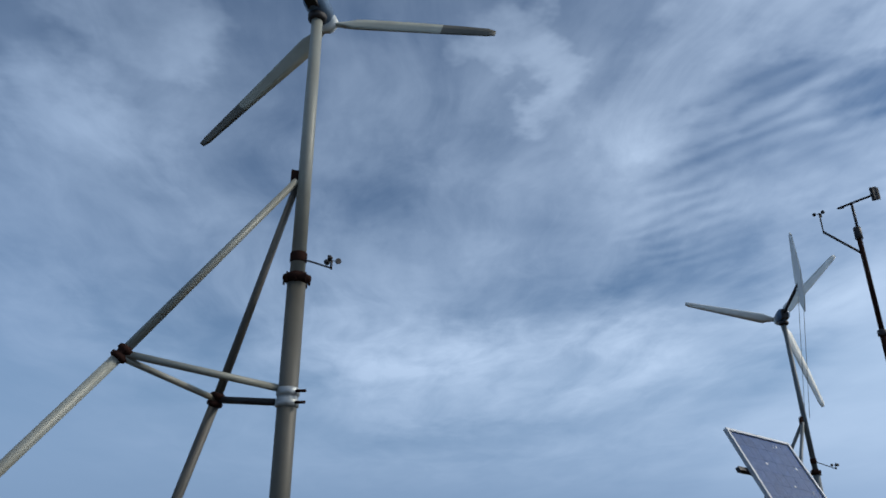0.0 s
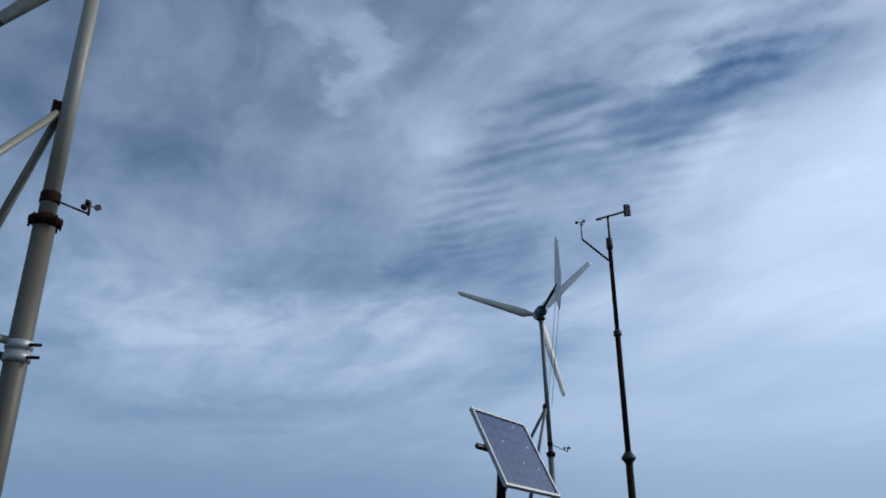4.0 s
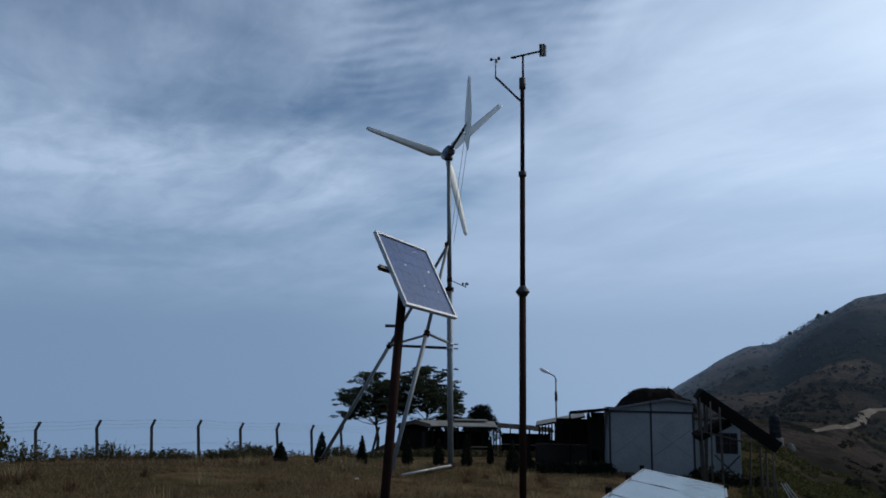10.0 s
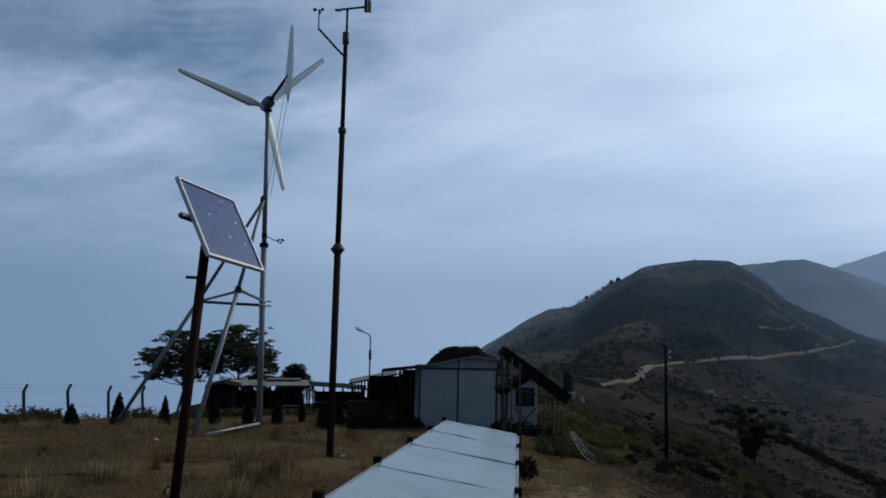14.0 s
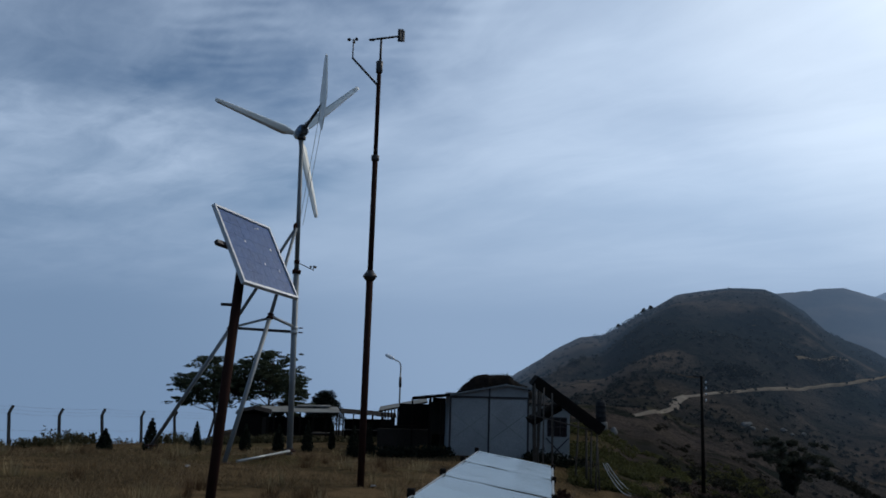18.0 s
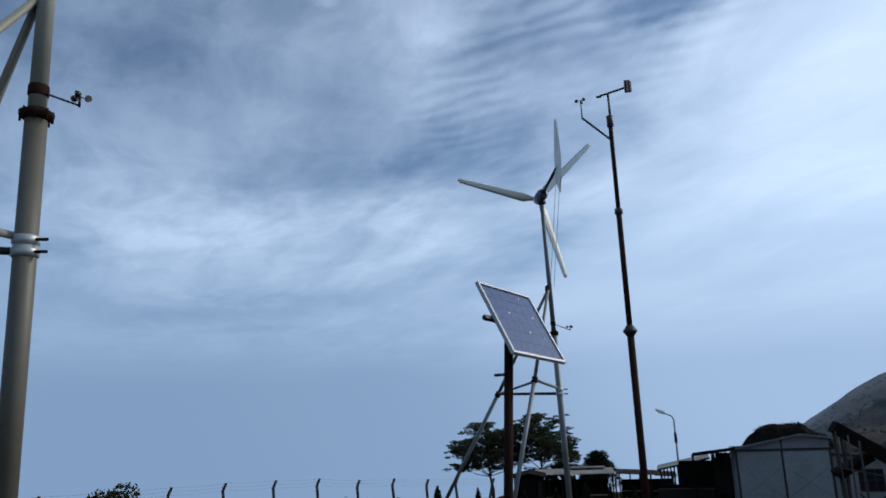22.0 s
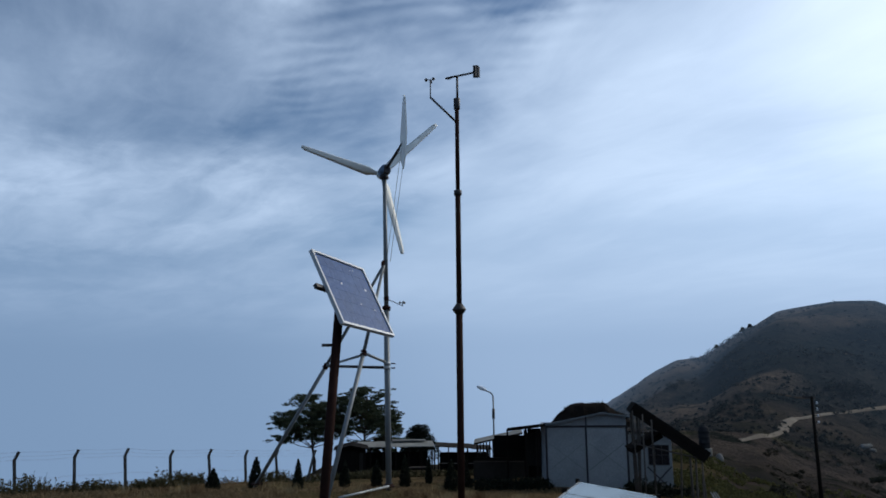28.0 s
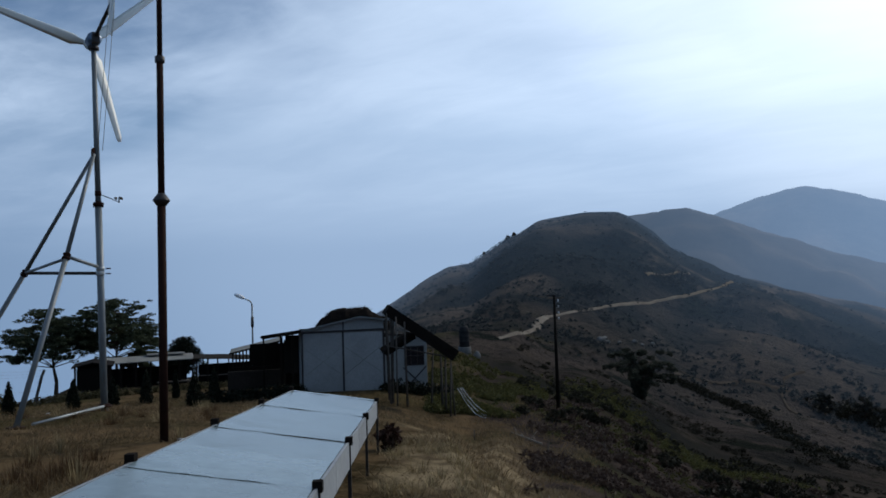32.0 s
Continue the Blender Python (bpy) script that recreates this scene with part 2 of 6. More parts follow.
M_PAINT = material("pole_paint", (0.27, 0.283, 0.248), 0.5, 0.1, (0.20, 0.19, 0.15), 5, 0.5, 0.6, bump=0.0, speckle=0.15)
M_LOWPAINT = material("dull_olive_paint", (0.115, 0.108, 0.086), 0.55, 0.1, (0.075, 0.068, 0.05), 5, 0.6, 0.6, bump=0.0, speckle=0.2)
M_FARPAINT = material("weathered_steel_paint", (0.15, 0.17, 0.18), 0.5, 0.1, (0.10, 0.11, 0.11), 6, 0.6, 0.6, bump=0.0, speckle=0.15)
# darker, browner version of the pole paint for the second brace
M_SHADEPAINT = material("dark_brown_paint", (0.10, 0.095, 0.08), 0.55, 0.1, (0.06, 0.055, 0.045), 6, 0.6, 0.6, bump=0.0, speckle=0.15)
M_GALV = material("galvanised_steel", (0.36, 0.38, 0.38), 0.45, 0.5, (0.22, 0.23, 0.22), 40, 3.0, bump=0.0, speckle=0.25)
M_RUST = material("rusty_steel", (0.035, 0.017, 0.013), 0.7, 0.1, (0.016, 0.010, 0.009), 40, 3.0, bump=0.0, speckle=0.25)
M_DARK = material("dark_iron", (0.014, 0.014, 0.015), 0.55, 0.1, (0.025, 0.017, 0.014), 40, 4.0, bump=0.0, speckle=0.25)
M_BLADE = material("blade_gelcoat", (0.80, 0.81, 0.76), 0.4, 0.0, (0.60, 0.59, 0.53), 4, 0.7, 0.6, bump=0.0, speckle=0.12)
M_OLDBLADE = material("dirty_blade_gelcoat", (0.40, 0.41, 0.34), 0.45, 0.0, (0.22, 0.22, 0.17), 4, 0.7, 0.6, bump=0.0, speckle=0.15)
M_OLDTIP = material("grimy_blade_tip", (0.11, 0.106, 0.082), 0.5, 0.0, (0.055, 0.052, 0.04), 6, 1.5, 0.6, bump=0.0, speckle=0.2)
M_BLUE = material("generator_blue", (0.12, 0.2, 0.3), 0.4, 0.2, (0.07, 0.11, 0.17), 30, 3)
M_LAMP = material("lamp_white", (0.75, 0.77, 0.78), 0.35, 0.0, (0.6, 0.6, 0.6), 20, 2)
M_ALU = material("aluminium_frame", (0.40, 0.42, 0.44), 0.5, 0.2, (0.42, 0.43, 0.44), 60, 5)
M_CELL = material("solar_cell", (0.012, 0.045, 0.15), 0.22, 0.0, (0.022, 0.062, 0.18), 90, 6, 0.5, bump=0.0, spec=0.3)


def streaky(m, tint):
    """Dust streaks that run down the glass."""
    nt = m.node_tree
    p = nt.nodes["Principled BSDF"]
    tc = nt.nodes.new("ShaderNodeTexCoord")
    mp = nt.nodes.new("ShaderNodeMapping")
    mp.inputs["Scale"].default_value = (34, 34, 5)
    nt.links.new(tc.outputs["Object"], mp.inputs["Vector"])
    n = nt.nodes.new("ShaderNodeTexNoise")
    n.inputs["Scale"].default_value, n.inputs["Detail"].default_value, n.inputs["Roughness"].default_value = 1.0, 5, 0.7
    nt.links.new(mp.outputs[0], n.inputs["Vector"])
    r = nt.nodes.new("ShaderNodeMapRange")
    r.inputs[1].default_value, r.inputs[2].default_value = 0.44, 0.72
    nt.links.new(n.outputs["Fac"], r.inputs[0])
    x = nt.nodes.new("ShaderNodeMix")
    x.data_type = "RGBA"
    old = p.inputs["Base Color"].links[0].from_socket
    nt.links.new(r.outputs[0], x.inputs[0])
    nt.links.new(old, x.inputs[6])
    x.inputs[7].default_value = (*tint, 1)
    nt.links.new(x.outputs[2], p.inputs["Base Color"])


streaky(M_CELL, (0.05, 0.10, 0.24))
M_SHEET = material("zinc_sheet", (0.20, 0.26, 0.275), 0.22, 0.3, (0.15, 0.20, 0.21), 5, 1.2, 0.5, bump=0.02)
M_WALLSHEET = material("painted_sheet_wall", (0.27, 0.29, 0.30), 0.6, 0.0, (0.19, 0.20, 0.205), 14, 0.8, 0.6, bump=0.05)
# paint of the door braces; also wall sheet with awning shade painted in
M_BRACE_SHADEWALL = material("brace_paint_and_shaded_wall", (0.20, 0.215, 0.215), 0.6, 0.0, (0.14, 0.15, 0.15), 14, 0.8)
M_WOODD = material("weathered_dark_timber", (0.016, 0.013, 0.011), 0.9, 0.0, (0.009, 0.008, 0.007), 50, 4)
M_POLEW = material("bamboo_pole", (0.11, 0.096, 0.082), 0.8, 0.0, (0.05, 0.043, 0.036), 50, 4)


def ground_material():
    """Dry grass on the hilltop; scrub, bare earth and terraces on the slopes beyond its edge."""
    m = bpy.data.materials.new("hilltop_ground")
    m.use_nodes = True
    nt = m.node_tree
    p = nt.nodes["Principled BSDF"]
    p.inputs["Roughness"].default_value, p.inputs["Specular IOR Level"].default_value = 1.0, 0.0
    geo = nt.nodes.new("ShaderNodeNewGeometry")

    def nz(scale, detail=6.0, rough=0.6, stretch=None):
        n = nt.nodes.new("ShaderNodeTexNoise")
        n.inputs["Scale"].default_value, n.inputs["Detail"].default_value, n.inputs["Roughness"].default_value = scale, detail, rough
        src = geo.outputs["Position"]
        if stretch:
            mp = nt.nodes.new("ShaderNodeMapping")
            mp.inputs["Scale"].default_value = stretch
            nt.links.new(src, mp.inputs["Vector"])
            src = mp.outputs[0]
        nt.links.new(src, n.inputs["Vector"])
        return n.outputs["Fac"]

    def mix(fac, lo, hi, a, b):
        r = nt.nodes.new("ShaderNodeMapRange")
        r.interpolation_type = "SMOOTHSTEP"
        r.inputs[1].default_value, r.inputs[2].default_value = lo, hi
        nt.links.new(fac, r.inputs[0])
        x = nt.nodes.new("ShaderNodeMix")
        x.data_type = "RGBA"
        nt.links.new(r.outputs[0], x.inputs[0])
        for s_, v in ((6, a), (7, b)):
            if isinstance(v, tuple):
                x.inputs[s_].default_value = (*v, 1)
            else:
                nt.links.new(v, x.inputs[s_])
        return x.outputs[2]

    fine = nz(6.0, 4)
    near = mix(nz(0.22, 5), 0.43, 0.57, (0.036, 0.029, 0.016), (0.115, 0.077, 0.042))
    near = mix(nz(0.09, 4), 0.47, 0.60, near, (0.046, 0.041, 0.018))
    near = mix(nz(1.1, 5), 0.46, 0.66, near, (0.034, 0.025, 0.014))
    near = mix(fine, 0.40, 0.80, near, (0.125, 0.088, 0.048))
    far = mix(nz(0.011, 8, 0.66), 0.42, 0.58, (0.015, 0.0155, 0.0145), (0.056, 0.044, 0.036))
    far = mix(nz(0.035, 6, 0.6, (1, 1, 3)), 0.57, 0.72, far, (0.070, 0.055, 0.042))
    far = mix(nz(0.09, 7, 0.7), 0.52, 0.62, far, (0.012, 0.0135, 0.010))
    far = mix(nz(0.55, 6, 0.7), 0.52, 0.70, far, (0.016, 0.016, 0.011))
    far = mix(nz(0.02, 5, 0.6), 0.60, 0.70, far, (0.040, 0.040, 0.016))
    dry = mix(nz(0.0085, 5, 0.55), 0.43, 0.57, (0.020, 0.024, 0.023), (0.088, 0.069, 0.052))
    dry = mix(nz(0.014, 6, 0.6, (1, 1, 2)), 0.54, 0.66, dry, (0.120, 0.092, 0.067))
    dry = mix(nz(0.05, 7, 0.65), 0.55, 0.66, dry, (0.020, 0.024, 0.020))
    dry = mix(nz(0.3, 6, 0.7), 0.58, 0.76, dry, (0.034, 0.034, 0.026))
    split_ = nt.nodes.new("ShaderNodeVectorMath")
    split_.operation = "DOT_PRODUCT"
    nt.links.new(geo.outputs["Position"], split_.inputs[0])
    split_.inputs[1].default_value = (0.613, -0.79, 0)
    wob = nt.nodes.new("ShaderNodeMath")
    wob.operation = "MULTIPLY_ADD"
    nt.links.new(nz(0.3, 4), wob.inputs[0])
    wob.inputs[1].default_value = 6.0
    nt.links.new(split_.outputs["Value"], wob.inputs[2])
    reach = nt.nodes.new("ShaderNodeVectorMath")
    reach.operation = "LENGTH"
    nt.links.new(geo.outputs["Position"], reach.inputs[0])
    straw = mix(nz(0.7, 6, 0.65), 0.38, 0.62, (0.07, 0.05, 0.03), (0.23, 0.175, 0.105))
    near = mix(reach.outputs["Value"], 22.0, 32.0, mix(wob.outputs[0], 2.6, 3.6, near, straw), near)
    bare = mix(nz(0.25, 6, 0.65), 0.4, 0.65, (0.026, 0.021, 0.019), (0.054, 0.040, 0.034))
    wild = mix(reach.outputs["Value"], 110.0, 250.0, far, dry)
    bare = mix(nz(0.8, 6, 0.7), 0.50, 0.66, bare, (0.012, 0.012, 0.009))
    bare = mix(nz(0.09, 5, 0.6), 0.52, 0.66, bare, (0.034, 0.033, 0.016))
    far = mix(wob.outputs[0], 17.0, 30.0, bare, far)
    col = mix(reach.outputs["Value"], 48.0, 90.0, mix(wob.outputs[0], 5.6, 8.0, near, far), wild)
    nt.links.new(col, p.inputs["Base Color"])
    b = nt.nodes.new("ShaderNodeBump")
    b.inputs["Strength"].default_value, b.inputs["Distance"].default_value = 0.7, 0.12
    nt.links.new(fine, b.inputs["Height"])
    nt.links.new(b.outputs[0], p.inputs["Normal"])
    return m


M_GROUND = ground_material()



# ---- mesh helpers ----
def part(name, bm, mat, parent=None, label="", smooth=False):
    me = bpy.data.meshes.new(name)
    bm.normal_update()
    bm.to_mesh(me)
    bm.free()
    if smooth:
        me.polygons.foreach_set("use_smooth", [True] * len(me.polygons))
    me.materials.append(mat)
    ob = new(name, me)
    ob.parent = parent
    if label:
        ob["label"] = label
    return ob


def thing(name, at, label, category, group="", kind=""):
    ob = new(name)
    ob.location = at
    ob.empty_display_size = 0.3
    return tagged(ob, label, category, group, kind)


def tube(bm, a, b, r, r2=None, seg=12, cap=True):
    a, b = Vector(a), Vector(b)
    q = (b - a).to_track_quat("Z", "Y").to_matrix()
    r2 = r if r2 is None else r2
    rings = []
    for p, rr in ((a, r), (b, r2)):
        rings.append([bm.verts.new(p + q @ Vector((rr * math.cos(2 * math.pi * i / seg), rr * math.sin(2 * math.pi * i / seg), 0))) for i in range(seg)])
    for i in range(seg):
        f = bm.faces.new((rings[0][i], rings[0][(i + 1) % seg], rings[1][(i + 1) % seg], rings[1][i]))
        f.smooth = True
    if cap:
        bm.faces.new(rings[0][::-1])
        bm.faces.new(rings[1])
    return bm


def lathe(bm, origin, axis, profile, seg=16):
    """Rings of (distance along the axis, radius)."""
    origin = Vector(origin)
    q = Vector(axis).to_track_quat("Z", "Y").to_matrix()
    rings = [[bm.verts.new(origin + q @ Vector((r * math.cos(2 * math.pi * i / seg), r * math.sin(2 * math.pi * i / seg), d))) for i in range(seg)] for d, r in profile]
    for a, b in zip(rings, rings[1:]):
        for i in range(seg):
            bm.faces.new((a[i], a[(i + 1) % seg], b[(i + 1) % seg], b[i])).smooth = True
    bm.faces.new(rings[0][::-1])
    bm.faces.new(rings[-1])
    return bm


def slab(bm, centre, x, y, z):
    """A box from its centre and its three half axes (vectors)."""
    c, x, y, z = Vector(centre), Vector(x), Vector(y), Vector(z)
    v = [bm.verts.new(c + sx_ * x + sy_ * y + sz_ * z) for sx_ in (-1, 1) for sy_ in (-1, 1) for sz_ in (-1, 1)]
    flip = x.cross(y).dot(z) < 0
    for q in ((0, 1, 3, 2), (4, 6, 7, 5), (0, 4, 5, 1), (2, 3, 7, 6), (0, 2, 6, 4), (1, 5, 7, 3)):
        bm.faces.new([v[i] for i in (q[::-1] if flip else q)])
    return bm


def box(bm, x0, x1, y0, y1, z0, z1):
    return slab(bm, ((x0 + x1) / 2, (y0 + y1) / 2, (z0 + z1) / 2), ((x1 - x0) / 2, 0, 0), (0, (y1 - y0) / 2, 0), (0, 0, (z1 - z0) / 2))


def bar(bm, a, b, w, h, upv=(0, 0, 1)):
    """A squared beam from a to b, w wide and h high."""
    a, b = Vector(a), Vector(b)
    d = (b - a) / 2
    s = d.cross(Vector(upv))
    if s.length < 1e-6:
        s = d.cross(Vector((1, 0, 0)))
    s.normalize()
    u = s.cross(d).normalized()
    return slab(bm, (a + b) / 2, d, s * w / 2, u * h / 2)


B = bmesh.new


# ---- ground ----
def interp(v, pairs):
    if v <= pairs[0][0]:
        return pairs[0][1]
    for (a, p), (b, q) in zip(pairs, pairs[1:]):
        if v <= b:
            return p + (q - p) * (v - a) / (b - a)
    return pairs[-1][1]


SLOPES = [  # bearing, then (distance, height) outward from the hilltop
    (-180, [(45, -2.6), (80, -6), (200, -40), (800, -180), (5000, -700)]),
    (-60, [(45, -4.6), (80, -12), (200, -45), (800, -180), (5000, -700)]),
    (0, [(45, -5.4), (70, -11), (200, -45), (800, -180), (5000, -700)]),
    (21, [(45, -5.6), (70, -9.8), (200, -40), (800, -180), (5000, -700)]),
    (28, [(45, -6.0), (75, -8.7), (120, -13), (300, -60), (5000, -700)]),
    (38, [(45, -6.0), (75, -8.7), (120, -13), (300, -60), (5000, -700)]),
    (44, [(40, -5.6), (75, -7.5), (120, -11), (300, -40), (5000, -600)]),
    (50, [(40, -5.7), (55, -6.3), (75, -6.5), (150, -12), (300, -22), (5000, -400)]),
    (55, [(34, -6.2), (45, -6.3), (60, -5.9), (80, -7.6), (150, -11), (300, -15), (5000, -300)]),
    (59, [(20, -4.6), (35, -6.4), (48, -7.2), (80, -9.5), (150, -10.5), (300, -8), (5000, -300)]),
    (63, [(12, -3.5), (20, -5.2), (35, -7.1), (47, -8.0), (80, -12), (150, -13.5), (300, -6), (5000, -300)]),
    (75, [(6, -2.4), (12, -4.2), (20, -6.8), (40, -11), (80, -19), (150, -26), (220, -24), (300, -9), (420, -14), (5000, -300)]),
    (90, [(6, -2.4), (12, -4.6), (20, -7.6), (40, -13), (80, -22), (150, -34), (250, -40), (400, -46), (700, -70), (5000, -400)]),
    (110, [(6, -2.4), (12, -4.4), (20, -7.2), (40, -13), (80, -24), (200, -50), (700, -60), (5000, -150)]),
    (140, [(8, -2.4), (20, -5.2), (40, -9), (100, -24), (400, -90), (5000, -400)]),
    (180, [(45, -2.6), (80, -6), (200, -40), (800, -180), (5000, -700)]),
]
HILL = [(44, -6.2), (47, -3.8), (49.5, -1.65), (52.1, 0.1), (54.4, 1.28), (56.2, 1.45), (59.3, 3.4), (61.6, 4.68), (65.2, 5.1), (67.7, 5.05), (68.5, 4.68), (70, 3.7), (72.5, 1.6), (75, 0.0), (80, -1.6), (86, -3.5), (95, -6), (120, -10)]


def field(x, y):
    dip = -0.17 * math.exp(-((x - 11.3) ** 2 + (y - 21.2) ** 2) / 2.2) + 0.15 * math.exp(-((x - 14.2) ** 2 + (y - 22.6) ** 2) / 2.2)
    return -1.767 - 0.0925 * x - 0.0192 * y - 0.00239 * x * x + 0.00284 * x * y - 0.00143 * y * y + dip


def bumps(x, y, size, seed):
    return noise.noise(Vector((x / size + seed, y / size - seed, seed * 1.7)))


def height(x, y):
    r = math.hypot(x, y)
    az = math.degrees(math.atan2(x, y))
    k = 0
    while SLOPES[k + 1][0] < az:
        k += 1
    (a0, p0), (a1, p1) = SLOPES[k], SLOPES[k + 1]
    w = min(max((az - a0) / (a1 - a0), 0), 1)
    w = w * w * (3 - 2 * w)
    outer = interp(r, p0) * (1 - w) + interp(r, p1) * w
    near = p0[0][0] * (1 - w) + p1[0][0] * w
    k = min(max((r - near * 0.55) / (near * 0.6), 0), 1)
    k = k * k * (3 - 2 * k)
    z = field(x, y) * (1 - k) + outer * k if k < 1 else outer
    if az > 44 and r > 120:
        top = 340 * math.tan(radians(interp(az, HILL)))
        wide = 150 + 40 * bumps(x, y, 90, 3)
        d = (r - 340) / wide
        up_ = math.exp(-d * d * 1.3) if d < 0 else math.exp(-d * d * 0.5)
        up_ = min(max((up_ - 0.05) / 0.95, 0), 1)
        if top > z:
            z = z + (top - z) * up_
    rough = min(max((r - 20) / 200, 0), 1)
    z += bumps(x, y, 2.2, 1) * 0.05 + bumps(x, y, 9, 2) * 0.1
    if az > 42:
        crest = 0.35 if 270 < r < 420 and az < 70 else 1.0
        fold = 1 - abs(bumps(x, y, 42, 6)) * 2
        z += rough * crest * (bumps(x, y, 16, 5) * 1.3 + bumps(x, y, 28, 9) * 2.0 + fold * 3.4 - 1.4)
    return float(z)


def build_ground():
    angles = list(np.concatenate([np.arange(-180, -40, 4), np.arange(-40, 20, 1.2), np.arange(20, 44, 0.6), np.arange(44, 100, 0.35), np.arange(100, 180, 4)]))
    radii = list(np.geomspace(0.8, 90, 100)) + list(np.geomspace(92, 450, 105)) + list(np.geomspace(470, 5000, 26))
    verts = [(0, 0, height(0, 0.001))]
    n = len(angles)
    for r in radii:
        for a in angles:
            x, y = r * math.sin(radians(a)), r * math.cos(radians(a))
            verts.append((x, y, height(x, y)))
    faces, hill = [], []
    for i in range(n):
        faces.append((0, 1 + (i + 1) % n, 1 + i))
    for j in range(len(radii) - 1):
        for i in range(n):
            a, b = 1 + j * n + i, 1 + j * n + (i + 1) % n
            into = faces
            if 44 < angles[i] < 124 and radii[j] > 84:
                into = hill
            into.append((a, b, b + n, a + n))
    made = []
    for name, group, mat, label in (("ground", faces, M_GROUND, "dry grassy hilltop falling into a scrubby valley"), ("backdrop", hill, M_HILL, "brown scrubby hillside across the valley with painted haze glow")):
        used = sorted({v for f in group for v in f})
        where = {v: k for k, v in enumerate(used)}
        me = bpy.data.meshes.new(name)
        me.from_pydata([verts[v] for v in used], [], [tuple(where[v] for v in f) for f in group])
        me.polygons.foreach_set("use_smooth", [True] * len(me.polygons))
        me.update()
        me.materials.append(mat)
        made.append(tagged(new(name, me), label, "ground" if name == "ground" else "hill", kind="structure"))
    return made[0]


def add_haze_glow(m, lo, hi):
    """Haze painted as emission, growing with distance from the hilltop and towards the sun's side."""
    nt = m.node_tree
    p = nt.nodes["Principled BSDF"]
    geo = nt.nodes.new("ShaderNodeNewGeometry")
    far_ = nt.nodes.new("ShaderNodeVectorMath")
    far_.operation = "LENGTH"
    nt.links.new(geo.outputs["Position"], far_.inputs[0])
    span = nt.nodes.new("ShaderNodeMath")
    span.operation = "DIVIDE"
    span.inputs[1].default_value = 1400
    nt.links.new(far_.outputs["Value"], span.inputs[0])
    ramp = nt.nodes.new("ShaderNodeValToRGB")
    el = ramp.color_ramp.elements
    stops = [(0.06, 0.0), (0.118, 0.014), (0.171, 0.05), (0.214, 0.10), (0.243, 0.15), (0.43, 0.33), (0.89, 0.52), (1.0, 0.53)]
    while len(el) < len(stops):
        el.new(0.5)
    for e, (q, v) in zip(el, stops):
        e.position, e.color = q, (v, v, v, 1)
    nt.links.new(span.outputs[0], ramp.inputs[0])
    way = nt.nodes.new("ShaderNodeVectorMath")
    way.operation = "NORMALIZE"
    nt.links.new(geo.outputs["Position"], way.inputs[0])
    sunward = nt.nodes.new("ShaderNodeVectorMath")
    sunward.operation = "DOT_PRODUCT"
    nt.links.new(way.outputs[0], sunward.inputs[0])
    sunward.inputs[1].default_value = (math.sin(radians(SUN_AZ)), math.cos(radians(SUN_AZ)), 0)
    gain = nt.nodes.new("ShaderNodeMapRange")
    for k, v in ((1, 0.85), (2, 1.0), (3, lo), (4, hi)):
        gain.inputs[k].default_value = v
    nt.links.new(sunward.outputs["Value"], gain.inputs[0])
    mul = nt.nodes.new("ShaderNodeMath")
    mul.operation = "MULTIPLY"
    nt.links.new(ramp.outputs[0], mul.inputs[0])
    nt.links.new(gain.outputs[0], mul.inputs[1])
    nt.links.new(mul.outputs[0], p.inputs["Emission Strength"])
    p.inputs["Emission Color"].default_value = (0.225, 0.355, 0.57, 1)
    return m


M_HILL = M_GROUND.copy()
M_HILL.name = "far_hillside_haze_glow"
# hillside copy of the ground gets its haze as emission
add_haze_glow(M_HILL, 1.1, 1.15)


def roughen(m, scale, depth):
    """Broad relief of scrub and gullies."""
    nt = m.node_tree
    p = nt.nodes["Principled BSDF"]
    old = p.inputs["Normal"].links[0].from_socket
    geo = nt.nodes.new("ShaderNodeNewGeometry")
    n = nt.nodes.new("ShaderNodeTexNoise")
    n.inputs["Scale"].default_value, n.inputs["Detail"].default_value, n.inputs["Roughness"].default_value = scale, 7, 0.7
    nt.links.new(geo.outputs["Position"], n.inputs["Vector"])
    b = nt.nodes.new("ShaderNodeBump")
    b.inputs["Strength"].default_value, b.inputs["Distance"].default_value = 1.0, depth
    nt.links.new(n.outputs["Fac"], b.inputs["Height"])
    nt.links.new(old, b.inputs["Normal"])
    nt.links.new(b.outputs[0], p.inputs["Normal"])


roughen(M_HILL, 0.07, 5.0)
ground = build_ground()


# ---- far ridges, their haze painted as a glow ----
M_RIDGE = add_haze_glow(material("ridge_haze_glow", (0.105, 0.083, 0.062), 1.0, 0.0, (0.035, 0.034, 0.026), 0.06, 0.012, 0.6, 0.0, object_space=False, spec=0.0, third=(0.10, 0.075, 0.05)), 0.80, 1.55)


